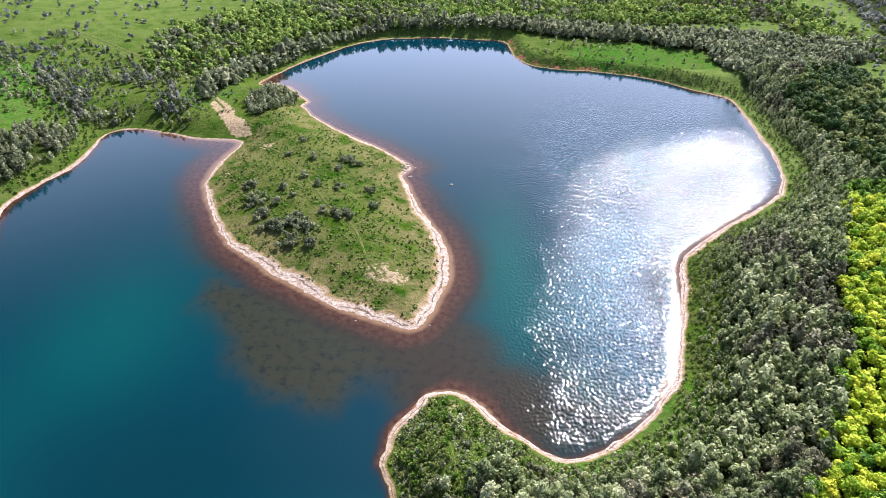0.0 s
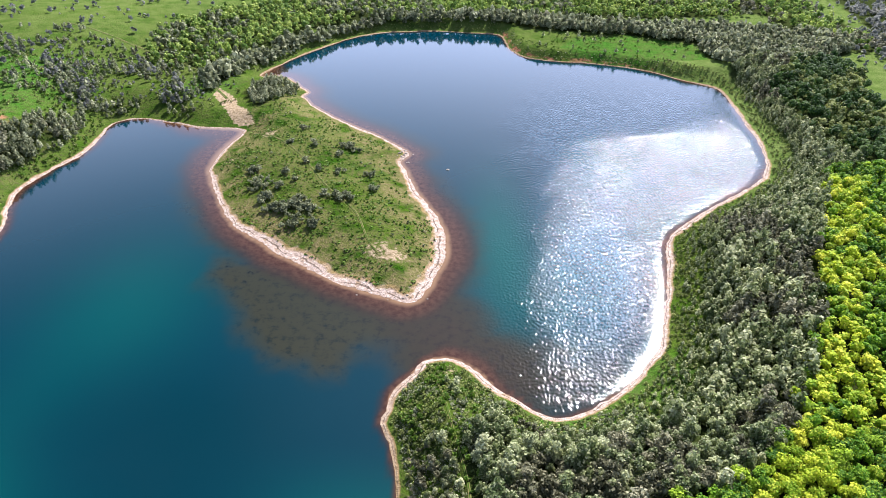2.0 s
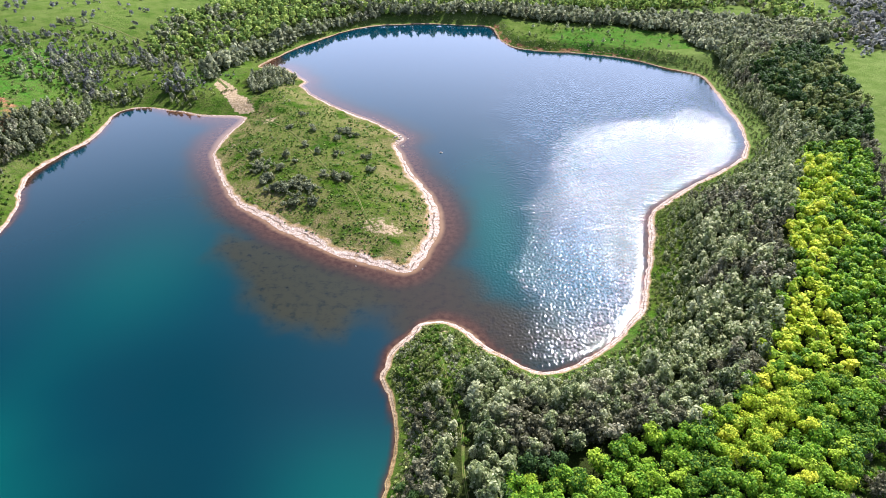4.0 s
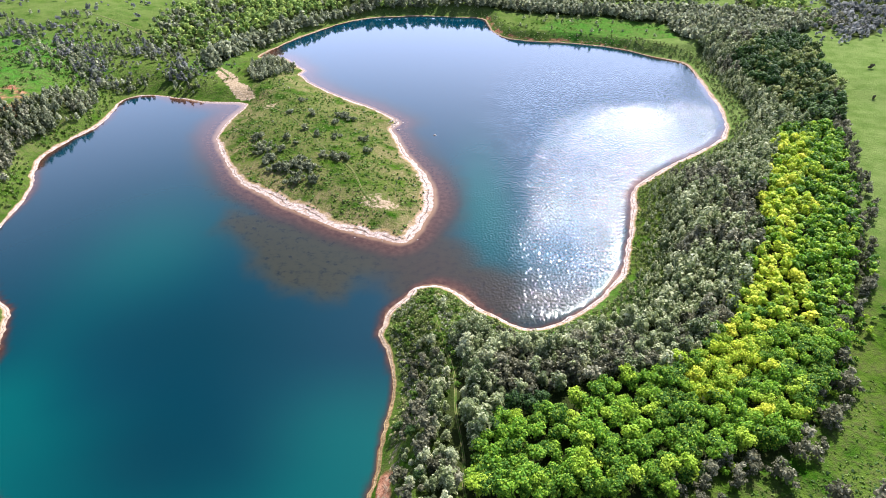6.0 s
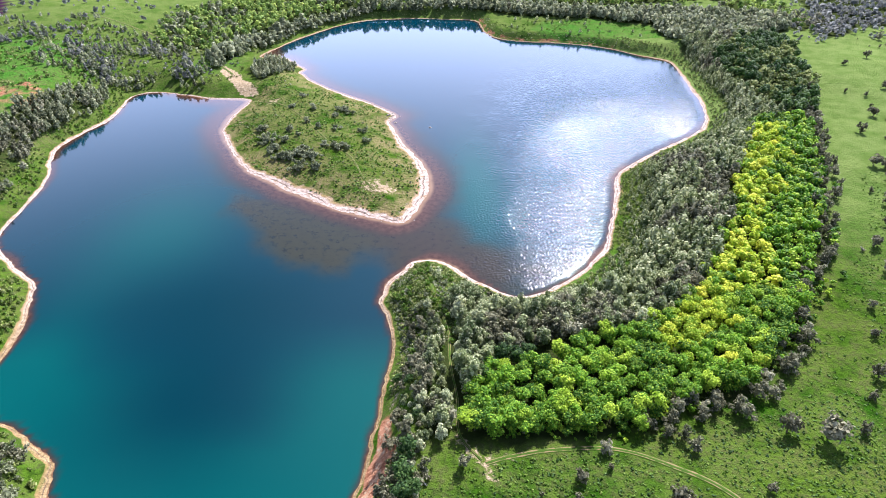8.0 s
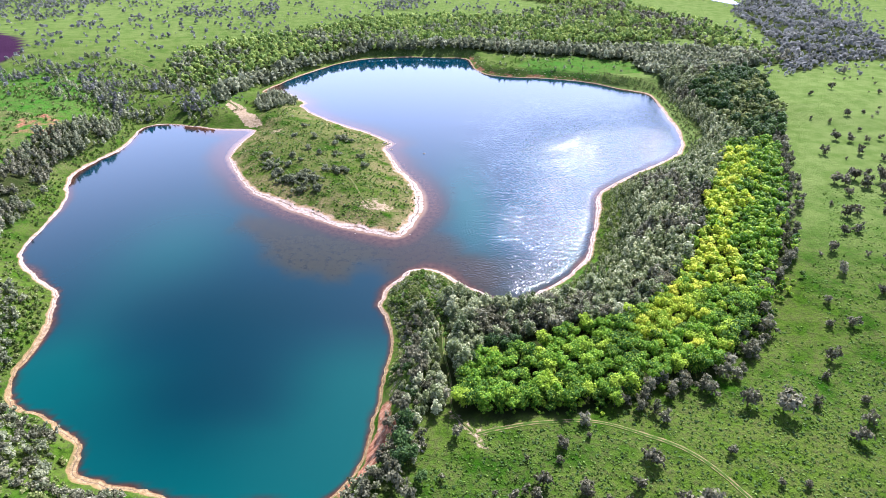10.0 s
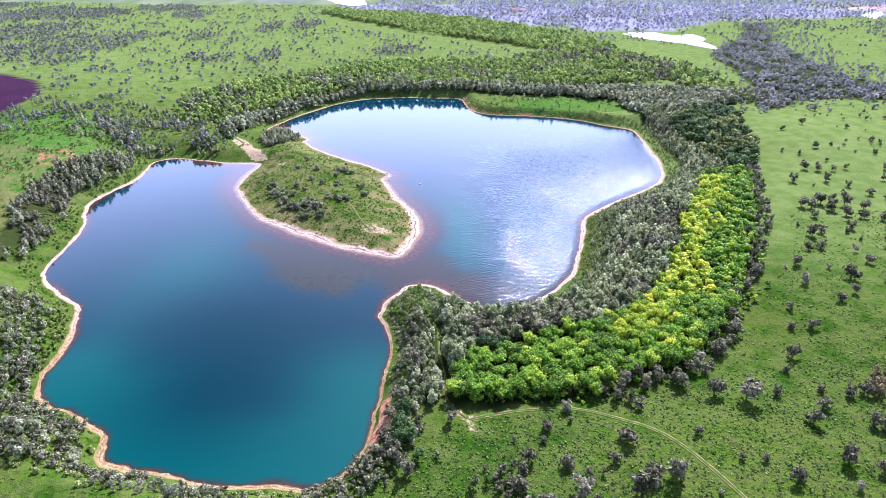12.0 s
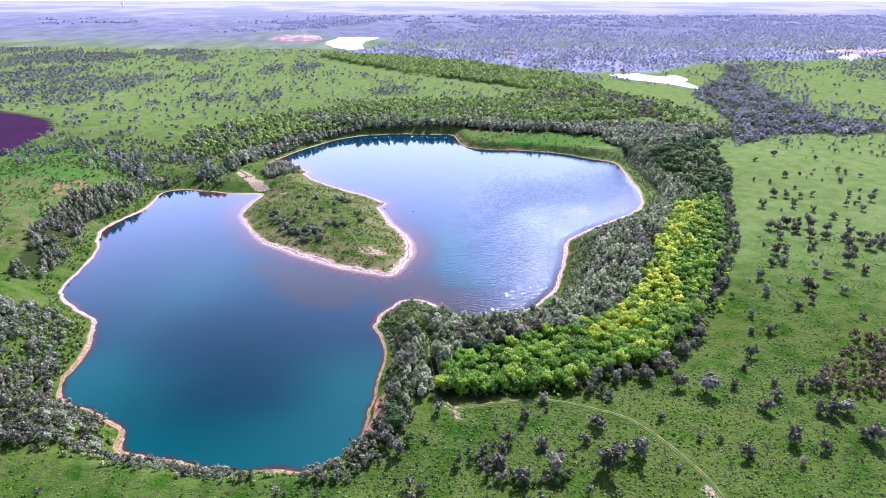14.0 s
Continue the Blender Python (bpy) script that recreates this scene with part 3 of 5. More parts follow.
BEACH = np.clip(FD / np.maximum(RIMS[2] * (0.5 + 0.3 * waves(FX, FY, 16, 71) + 0.15 * waves(FX, FY, 6, 72)), 0.9), -1, 3)
# the pale mask paints distance haze into the grass, besides the eastern meadow
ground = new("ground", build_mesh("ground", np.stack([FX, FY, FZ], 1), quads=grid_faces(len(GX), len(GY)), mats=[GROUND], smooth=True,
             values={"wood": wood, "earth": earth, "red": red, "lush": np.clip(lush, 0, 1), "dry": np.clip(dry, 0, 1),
                     "plough": inside(FX, FY, PLOUGHED) * 1.0, "far_haze": inside(FX, FY, DISTANT_WOOD) * 1.0, "beach": BEACH, "ochre": np.clip(soft(150, 70, FY) * (FX < 0) + 0.6 * soft(330, 420, FY), 0, 1), "pale": (0.95 * soft(180, 750, np.hypot(FX, FY - 60)) + 0.8 * soft(120, 180, FX) * soft(60, 200, FY)) * (1 - 0.9 * np.clip(lush, 0, 1))}))
tagged(ground, "green meadow ground with pale sandy lake shores", "ground", kind="structure")


# ---- water ----
def lake():
    gx, gy = np.arange(-204, 186, 2.5), np.arange(6, 528, 2.5)
    mx, my = np.meshgrid(gx, gy)
    x, y = mx.ravel(), my.ravel()
    d = -shore_distance(x, y)
    keep = d.reshape(mx.shape) > -5
    q = grid_faces(len(gx), len(gy))
    q = q[keep.ravel()[q].all(1)]
    pen = far_from(x, y, spline(PENINSULA_SHORE))
    neck = np.hypot(x + 130, y - 300)
    cape = np.hypot(x - 2, y - 137)
    reach = 1.1 + 8 * (1 - soft(6, 26, pen)) + 8 * (1 - soft(10, 60, neck)) + 6 * (1 - soft(8, 30, cape)) * soft(-8, 2, x) + waves(x, y, 22, 31) * 2.5
    shallow = 1 - np.clip(d / np.maximum(reach * 2.1, 2), 0, 1)
    wx, wy = x + waves(x, y, 20, 51) * 9, y + waves(x, y, 20, 52) * 9
    shelf = inside(wx, wy, SHELF) * soft(-4, 30, far_from(wx, wy, spline(SHELF, True))) * 1.1
    shelf = np.maximum(shelf, 0.7 * (1 - soft(2, 30, pen)) * (d > 0))
    shelf = np.maximum(shelf, 0.6 * (1 - soft(6, 48, np.hypot((x - 34) / 1.3, y - 124))))
    strait = 1 - soft(5, 34, far_from(x, y, spline([(-10, 166), (-2, 150), (3, 138), (18, 130)])))
    shelf = np.maximum(shelf, 0.95 * strait)
    shallow = np.maximum(shallow, 0.42 * strait)
    west = soft(6, -14, x) * (1 - soft(62, 104, y))
    glow = lambda x0, y0, rx, ry: np.exp(-((x - x0) / rx) ** 2 - ((y - y0) / ry) ** 2)
    teal = 0.62 * glow(-116, 160, 30, 46) + 0.95 * glow(-67, 22, 45, 17) + 0.4 * glow(-130, 90, 16, 30)
    teal = teal + 1.0 * west * (1 - soft(10, 58, d)) + 0.9 * glow(24, 200, 15, 60)
    abyss = 0.9 * glow(-74, 58, 36, 34) + 0.7 * glow(-78, 108, 50, 24) + 0.05 * waves(x, y, 30, 55)
    wind = 0.008 + 0.992 * soft(-2, 60, x - 0.11 * (y - 130) + waves(x, y, 18, 53) * 14) * (1 - 0.9 * soft(270, 400, y - 0.1 * x + waves(x, y, 30, 54) * 15)) * soft(-1, 7, d)
    me = build_mesh("water", np.stack([x, y, np.full(x.shape, WATER_Z)], 1), quads=q, mats=[WATER], smooth=True,
                    values={"shallow": np.where(d > 0, shallow, 1), "shelf": shelf, "teal": np.clip(teal, 0, 1), "abyss": np.clip(abyss, 0, 1), "wind": wind})
    tagged(new("water", me), "clear teal quarry lake with reddish shallows", "lake", kind="structure")


def pond(points, lift):
    p = spline(points, True, 12)
    p = p + np.stack([waves(p[:, 0], p[:, 1], 60, 81), waves(p[:, 0], p[:, 1], 60, 82)], 1) * 14
    z = float(lie(p[:, 0], p[:, 1]).max()) + lift
    bm = bmesh.new()
    top = [bm.verts.new((a, b, z)) for a, b in p]
    bm.faces.new(top)
    low = [bm.verts.new((a, b, z - 6)) for a, b in p]
    for i in range(len(p)):
        bm.faces.new((top[i], low[i], low[(i + 1) % len(p)], top[(i + 1) % len(p)]))
    bmesh.ops.recalc_face_normals(bm, faces=bm.faces)
    me = bpy.data.meshes.new("pond_water")
    bm.to_mesh(me)
    bm.free()
    me.materials.append(POND)
    tagged(new("pond_water", me), "distant pale pond that mirrors the bright sky", "pond", kind="structure")


lake()
for outline, lift in ((POND_NE, 0.3), (POND_NW, 0.9), (POND_E, 0.3)):
    pond(outline, lift)


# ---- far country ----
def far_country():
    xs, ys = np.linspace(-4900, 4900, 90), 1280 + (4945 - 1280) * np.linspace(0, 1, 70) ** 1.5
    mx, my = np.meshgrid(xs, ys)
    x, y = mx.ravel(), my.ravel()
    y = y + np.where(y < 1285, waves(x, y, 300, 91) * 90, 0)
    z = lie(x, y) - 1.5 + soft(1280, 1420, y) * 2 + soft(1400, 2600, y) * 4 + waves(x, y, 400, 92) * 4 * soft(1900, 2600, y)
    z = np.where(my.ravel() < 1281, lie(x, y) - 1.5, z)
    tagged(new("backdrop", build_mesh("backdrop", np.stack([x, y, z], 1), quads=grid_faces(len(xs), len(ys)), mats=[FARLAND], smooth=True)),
           "far plain of woods and pale fields with painted, glowing haze", "landscape", kind="structure")


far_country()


# ---- tracks ----
def ribbon(name, points, width, label):
    p = spline(points, step=1.0)
    for _ in range(40):
        p[1:-1] = p[1:-1] * 0.5 + (p[:-2] + p[2:]) * 0.25
    t = np.gradient(p, axis=0)
    t /= np.linalg.norm(t, axis=1)[:, None]
    side = np.stack([t[:, 1], -t[:, 0]], 1)
    cols = np.linspace(-1, 1, 9)
    w = width / 2 * (1 + 0.15 * waves(p[:, 0], p[:, 1], 8, 3))
    v = p[:, None, :] + side[:, None, :] * (cols[None, :, None] * w[:, None, None])
    x, y = v[..., 0].ravel(), v[..., 1].ravel()
    dip = np.tile(-0.07 * np.exp(-((np.abs(cols) - 0.52) / 0.18) ** 2) - 0.25 * (np.abs(cols) > 0.98), len(p))
    z = lie(x, y) + 0.16 + dip
    me = build_mesh(name, np.stack([x, y, z], 1), quads=grid_faces(9, len(p)), mats=[EARTH], smooth=True, values={"across": np.tile(cols, len(p))})
    tagged(new(name, me), label, "dirt track", kind="structure")


ribbon("dirt_track", TRACK, 1.8, "two-rut dirt track across the green meadow")
ribbon("footpath", CAPE_PATH, 0.9, "narrow sandy footpath through scrub")
ribbon("footpath", PENINSULA_PATH, 1.1, "narrow sandy footpath over the grassy peninsula")
ribbon("dirt_track", NW_ROAD, 2.2, "pale dirt road to the sandy landing")


# ---- plants ----
ICO_V, ICO_F = None, None


def ico():
    global ICO_V, ICO_F
    bm = bmesh.new()
    bmesh.ops.create_icosphere(bm, subdivisions=1, radius=1.0)
    ICO_V = np.array([v.co[:] for v in bm.verts])
    ICO_F = np.array([[v.index for v in f.verts] for f in bm.faces])
    bm.free()


ico()


def leaves(r, lobes, count, size, long=1.0, upright=0.0, spread=0.5):
    """Leaf clumps over the outside of a crown's lobes: vertices and quads."""
    weights = np.array([rad[0] * rad[2] for _, rad in lobes])
    pick = r.choice(len(lobes), count, p=weights / weights.sum())
    c, rad = np.array([lobes[k][0] for k in pick]), np.array([lobes[k][1] for k in pick])
    u = r.normal(size=(count, 3))
    u[:, 2] = np.where(u[:, 2] < -0.5, -u[:, 2], u[:, 2])
    u /= np.linalg.norm(u, axis=1)[:, None]
    p = c + u * rad * r.uniform(0.75, 1.16, (count, 1))
    n = u + r.normal(size=(count, 3)) * spread + np.array([0, 0, 0.45])
    n /= np.linalg.norm(n, axis=1)[:, None]
    a = np.cross(n, r.normal(size=(count, 3)) * (1 - upright) + np.array([0, 0, 1.0]) * upright)
    a /= np.linalg.norm(a, axis=1)[:, None] + 1e-9
    b = np.cross(n, a)
    s = size * r.uniform(0.6, 1.4, (count, 1))
    a, b = a * s * 0.5, b * s * 0.5 * long
    v = np.stack([p - a - b * 0.6, p + a * 0.8 - b, p + a + b * 0.7, p - a * 0.7 + b], 1).reshape(-1, 3)
    return v, np.arange(count * 4).reshape(-1, 4)


def cores(r, lobes, shrink=0.6):
    vs, fs = [], []
    for k, (c, rad) in enumerate(lobes):
        vs.append(np.array(c) + ICO_V * np.array(rad) * shrink * r.uniform(0.8, 1.12, (len(ICO_V), 1)))
        fs.append(ICO_F + k * len(ICO_V))
    return np.concatenate(vs), np.concatenate(fs)


def stem(a, b, ra, rb, sides=5):
    a, b = Vector(a), Vector(b)
    q = (b - a).to_track_quat("Z", "Y")
    ring = [Vector((math.cos(2 * math.pi * k / sides), math.sin(2 * math.pi * k / sides), 0)) for k in range(sides)]
    v = [a + q @ (k * ra) for k in ring] + [b + q @ (k * rb) for k in ring]
    f = [(k, (k + 1) % sides, sides + (k + 1) % sides, sides + k) for k in range(sides)]
    return np.array([w[:] for w in v]), np.array(f)


def trunk_mesh(name, lobes, height, radius, stems=1, seed=0):
    """A tapered trunk, or several stems, with a limb into each lobe of the crown."""
    r = random.Random(seed)
    vs, fs, n = [], [], 0
    fork = (0, 0, height * 0.35)
    pieces = [((0, 0, -0.5), fork, radius * 1.25, radius * 0.8)] if stems == 1 else [((r.uniform(-0.3, 0.3), r.uniform(-0.3, 0.3), -0.4), (r.uniform(-0.5, 0.5), r.uniform(-0.5, 0.5), height * 0.4), radius, radius * 0.6) for _ in range(stems)]
    for c, rad in lobes:
        pieces.append((pieces[0][1] if stems == 1 else pieces[r.randrange(stems)][1], tuple(c), radius * 0.55, radius * 0.15))
    for a, b, ra, rb in pieces:
        v, f = stem(a, b, ra, rb)
        vs.append(v)
        fs.append(f + n)
        n += len(v)
    return build_mesh(name, np.concatenate(vs), quads=np.concatenate(fs), mats=[BARK], smooth=True)


def lobes_round(r, height, radius, count):
    """Lobes of a broad crown that sits on a short trunk."""
    out = [((0, 0, height * 0.56), (radius * 0.62, radius * 0.62, height * 0.36))]
    for k in range(count - 1):
        a, d = 2 * math.pi * (k + r.uniform(-0.3, 0.3)) / (count - 1), radius * r.uniform(0.42, 0.68)
        s = radius * r.uniform(0.34, 0.52)
        out.append(((d * math.cos(a), d * math.sin(a), height * r.uniform(0.26, 0.82)), (s, s, s * r.uniform(0.8, 1.1))))
    return out


def lobes_tall(r, height, radius, count):
    """Lobes of a slim, upright, feathery crown."""
    out = [((0, 0, height * 0.36), (radius * 0.78, radius * 0.78, height * 0.32))]
    lean = (r.uniform(-0.12, 0.12) * radius, r.uniform(-0.12, 0.12) * radius)
    out.append(((lean[0], lean[1], height * 0.7), (radius * 0.45, radius * 0.45, height * 0.28)))
    for k in range(count - 2):
        a, d = r.uniform(0, 6.28), radius * r.uniform(0.4, 0.7)
        s = radius * r.uniform(0.28, 0.42)
        out.append(((d * math.cos(a), d * math.sin(a), height * r.uniform(0.3, 0.62)), (s, s, height * r.uniform(0.16, 0.26))))
    return out


def lobes_bush(r, height, radius, count):
    """Lobes of an uneven bush whose leaves reach the ground."""
    out = [((0, 0, height * 0.4), (radius * 0.55, radius * 0.55, height * 0.42))]
    for k in range(count - 1):
        a, d = r.uniform(0, 6.28), radius * r.uniform(0.35, 0.85)
        s = radius * r.uniform(0.25, 0.5)
        out.append(((d * math.cos(a), d * math.sin(a), height * r.uniform(0.18, 0.8)), (s, s, height * r.uniform(0.12, 0.26))))
    return out


def crown_arrays(seed, kind, height, radius, count, n_leaf, size, long, upright, spread):
    r, q = np.random.RandomState(seed), random.Random(seed)
    lobes = {"round": lobes_round, "tall": lobes_tall, "bush": lobes_bush}[kind](q, height, radius, count)
    cv, cf = cores(r, lobes)
    lv, lf = leaves(r, lobes, n_leaf, size, long, upright, spread)
    return lobes, np.concatenate([cv, lv]), cf, lf + len(cv)


def make_tree(name, seed, leaf, label, category, group, kind="round", height=6.2, radius=2.6, count=9, n_leaf=470, size=0.42, long=1.0, upright=0.0,
              spread=0.5, girth=0.16, stems=1):
    """One plant: an empty at its foot, with trunk and crown under it."""
    lobes, v, t, q = crown_arrays(seed, kind, height, radius, count, n_leaf, size, long, upright, spread)
    ob = tagged(new(name), label, category, group)
    part("trunk", trunk_mesh("trunk", lobes, height, girth, stems, seed), ob)
    part("crown", build_mesh("crown", v, t, q, [leaf]), ob)
    return ob


def scatter(zone, gap, seed, keep=1.0, shore=3.0):
    """Places on a jittered grid inside a zone of the plan, away from the water."""
    r = np.random.RandomState(seed)
    lo, hi = np.min(zone, 0), np.max(zone, 0)
    gx, gy = np.meshgrid(np.arange(lo[0], hi[0], gap), np.arange(lo[1], hi[1], gap * 0.87))
    gx = gx + (np.arange(gx.shape[0]) % 2)[:, None] * gap * 0.5
    x, y = gx.ravel() + r.uniform(-0.38, 0.38, gx.size) * gap, gy.ravel() + r.uniform(-0.38, 0.38, gx.size) * gap
    fray = gap * 1.8 if gap < 5 else min(gap * 3.5, 24)
    ok = inside(x + waves(x, y, 17, seed + 1) * fray, y + waves(x, y, 17, seed + 2) * fray, zone) & (r.rand(x.size) < keep)
    x, y = x[ok], y[ok]
    ok = shore_distance(x, y) > shore
    return x[ok], y[ok]


def clear_of(x, y, line, gap):
    return far_from(x, y, spline(line)) > gap


def stuff(name, kinds, x, y, scale, leaf, label, category, seed, tint=None, sink=0.1):
    """Many plants in one mesh."""
    r = np.random.RandomState(seed)
    z = lie(x, y) - sink
    if tint is None:
        tint = r.rand(len(x))
    vs, ts, qs, tn, n = [], [], [], [], 0
    pick = r.randint(0, len(kinds), len(x))
    for k, (_, v, t, q) in enumerate(kinds):
        idx = np.where(pick == k)[0]
        if not len(idx):
            continue
        a = r.uniform(0, 2 * np.pi, len(idx))
        c, s = np.cos(a), np.sin(a)
        sc = scale[idx] if np.ndim(scale) else np.full(len(idx), scale)
        st = sc * r.uniform(0.85, 1.2, len(idx))
        w = np.empty((len(idx), len(v), 3), np.float32)
        w[..., 0] = (v[None, :, 0] * c[:, None] - v[None, :, 1] * s[:, None]) * sc[:, None] + x[idx][:, None]
        w[..., 1] = (v[None, :, 0] * s[:, None] + v[None, :, 1] * c[:, None]) * sc[:, None] + y[idx][:, None]
        w[..., 2] = v[None, :, 2] * st[:, None] + z[idx][:, None]
        off = n + np.arange(len(idx))[:, None, None] * len(v)
        vs.append(w.reshape(-1, 3))
        ts.append((t[None] + off).reshape(-1, 3))
        qs.append((q[None] + off).reshape(-1, 4))
        tn.append(np.repeat(tint[idx], len(v)))
        n += len(idx) * len(v)
    me = build_mesh(name, np.concatenate(vs), np.concatenate(ts), np.concatenate(qs), [leaf], {"tint": np.concatenate(tn)})
    return tagged(new(name, me), label, category, kind="stuff")


def plant_things(protos, x, y, scale, seed, tilt=4):
    """Copies of the prototypes at the places; the prototypes themselves take the first ones."""
    r = np.random.RandomState(seed)
    z = lie(x, y) - 0.1
    for k in range(len(x)):
        s = scale[k]
        m = pose(x[k], y[k], z[k], r.uniform(-tilt, tilt), r.uniform(-tilt, tilt), r.uniform(0, 360)) @ Matrix.Diagonal((s, s, s * r.uniform(0.85, 1.2), 1))
        if k < len(protos):
            protos[k].matrix_basis = m
        else:
            mother = protos[r.randint(0, len(protos))]
            copy_thing(mother, m @ Matrix.Diagonal((1 / mother.scale.x, 1 / mother.scale.y, 1 / mother.scale.z, 1)))


# small forms for plants in the mass
TALL_MID = [crown_arrays(100 + k, "tall", 5.2, 1.9, 4, 76, 0.46, 1.6, 0.6, 0.5) for k in range(5)]
TALL_FAR = [crown_arrays(120 + k, "tall", 5.0, 2.1, 2, 24, 1.0, 1.5, 0.5, 0.5) for k in range(4)]
ROUND_MID = [crown_arrays(140 + k, "round", 6.2, 2.7, 4, 95, 0.7, 1.0, 0.0, 0.5) for k in range(4)]
ROUND_FAR = [crown_arrays(160 + k, "round", 6.8, 3.2, 2, 26, 1.4, 1.0, 0.0, 0.5) for k in range(4)]
BUSH_LOW = [crown_arrays(210 + k, "bush", 2.3, 1.7, 2, 24, 0.6, 1.2, 0.25, 0.8) for k in range(5)]
SCRUB = [crown_arrays(220 + k, "bush", 4.4, 2.1, 4, 74, 0.43, 1.6, 0.5, 0.9) for k in range(5)]
BUSH_MID = [crown_arrays(180 + k, "round", 2.6, 1.6, 3, 46, 0.5, 1.1, 0.2, 0.8) for k in range(4)]
BUSH_FAR = []
for k in range(6):
    far_v, far_q = leaves(np.random.RandomState(190 + k), [((0, 0, 1.7), (1.5, 1.5, 1.6)), ((0.7, 0.3, 2.8), (1.0, 1.0, 1.1))], 13, 1.7, 1.3, 0.4, 0.6)
    BUSH_FAR.append((None, far_v, np.zeros((0, 3), int), far_q))
TUFT = []
for k in range(6):
    tuft_v, tuft_q = leaves(np.random.RandomState(200 + k), [((0, 0, 0.25), (0.38, 0.38, 0.3)), ((0.3, 0.1, 0.2), (0.25, 0.25, 0.2))], 6, 0.45, 1.3, 0.3, 0.8)
    TUFT.append((None, tuft_v, np.zeros((0, 3), int), tuft_q))

# the fresh green grove: yellower along its upper spine
gx, gy = scatter(GROVE, 3.9, 11)
ok = clear_of(gx, gy, [(60, 36), (86, 42), (116, 70), (148, 118), (188, 190), (218, 262)], 2.0) & clear_of(gx, gy, TRACK, 6) & clear_of(gx, gy, CAPE_PATH, 2.5) & ((gx > 24) | (gy > 33))
gx, gy = gx[ok], gy[ok]
order = np.argsort(gy)
gx, gy = gx[order], gy[order]
r = np.random.RandomState(5)
spine = spline([(82, 68), (98, 90), (115, 116), (132, 146), (151, 184), (178, 238)])
yellow = far_from(gx, gy, spine) + waves(gx, gy, 14, 8) * 14 + r.normal(0, 4, len(gx)) < 7.5 + 1.5 * soft(120, 170, gy)
front = [(18, 34.5, 1.15), (14.5, 38, 1.05), (22, 37.5, 1.1), (26, 40, 1.0), (30, 38.5, 0.9), (34.5, 40, 0.9), (37.5, 34, 0.5), (40, 39, 0.9), (45, 39, 0.85),
         (50, 38.5, 0.9), (55, 38.5, 0.85), (59, 41, 0.95), (26, 35.5, 0.5), (43, 36, 0.5), (53, 35.6, 0.55)]
gx, gy = np.concatenate([[p[0] for p in front], gx]), np.concatenate([[p[1] for p in front], gy])
yellow = np.concatenate([np.zeros(len(front), bool), yellow])
size = np.concatenate([[p[2] for p in front], r.uniform(0.78, 1.12, len(gx) - len(front))])
GREEN_LABEL = "fresh green leafy tree with a rounded lobed crown"
YELLOW_LABEL = "yellow-green leafy tree with a rounded lobed crown"
greens = [make_tree("broadleaf_tree", 20 + k, LEAF_GREEN, GREEN_LABEL, "tree", "trees of the bright grove") for k in range(5)]
yellows = [make_tree("broadleaf_tree", 30 + k, LEAF_YELLOW, YELLOW_LABEL, "tree", "trees of the bright grove") for k in range(4)]
first = np.arange(len(gx)) < 300
for protos, mask, seed in ((greens, ~yellow, 1), (yellows, yellow, 2)):
    k = mask & first
    plant_things(protos, gx[k], gy[k], size[k], seed)
for leaf, mask, seed in ((LEAF_GREEN, ~yellow, 3), (LEAF_YELLOW, yellow, 4)):
    k = mask & ~first
    if k.any():
        stuff("grove_trees", ROUND_MID, gx[k], gy[k], size[k], leaf, "far end of the fresh green grove", "trees", seed)

# silver willows between the lake and the grove
bx, by = scatter(EAST_BELT, 2.9, 21, 0.9, 6)
cape = (by > 100) & (bx < 30) & (waves(bx, by, 10, 19) < 0.25)
ok = ~cape & ~inside(bx, by, GROVE) & ~inside(bx, by, DARK_WOOD) & clear_of(bx, by, CAPE_PATH, 2.6)
bx, by = bx[ok], by[ok]
order = np.argsort(by)
bx, by = bx[order], by[order]
bd = shore_distance(bx, by)
r = np.random.RandomState(6)
bs = (0.42 + 0.75 * soft(5, 28, bd)) * (1 + 0.22 * waves(bx, by, 8, 17)) * np.clip(np.exp(r.normal(0, 0.22, len(bx))), 0.6, 1.5)
grey = waves(bx, by, 24, 12) + 0.5 * soft(30, 60, bd) + r.uniform(-0.25, 0.25, len(bx)) > 0.42
willows = [make_tree("silver_willow", 40 + k, LEAF_SILVER, "silvery green willow with a feathery upright crown", "tree", "willows by the lake",
                     "tall", 5.2, 1.9, 6, 290, 0.3, 1.8, 0.55, 0.5, 0.09, 3) for k in range(5)]
olives = [make_tree("grey_olive_tree", 50 + k, LEAF_GREY, "grey-leaved thorny olive tree in the thicket", "tree", "grey trees by the grove",
                    "bush", 5.0, 2.2, 8, 230, 0.36, 1.6, 0.5, 0.8, 0.1, 3) for k in range(4)]
for protos, mask, few, seed, leaf, label in ((willows, ~grey, 290, 7, LEAF_SILVER, "silvery green willow thicket round the lake"), (olives, grey, 105, 8, LEAF_GREY, "grey-leaved thicket behind the willows")):
    idx = np.where(mask)[0]
    plant_things(protos, bx[idx[:few]], by[idx[:few]], bs[idx[:few]], seed)
    rest = idx[few:]
    if len(rest):
        stuff("willow_thicket", TALL_MID, bx[rest], by[rest], bs[rest], leaf, label, "trees", seed + 20)

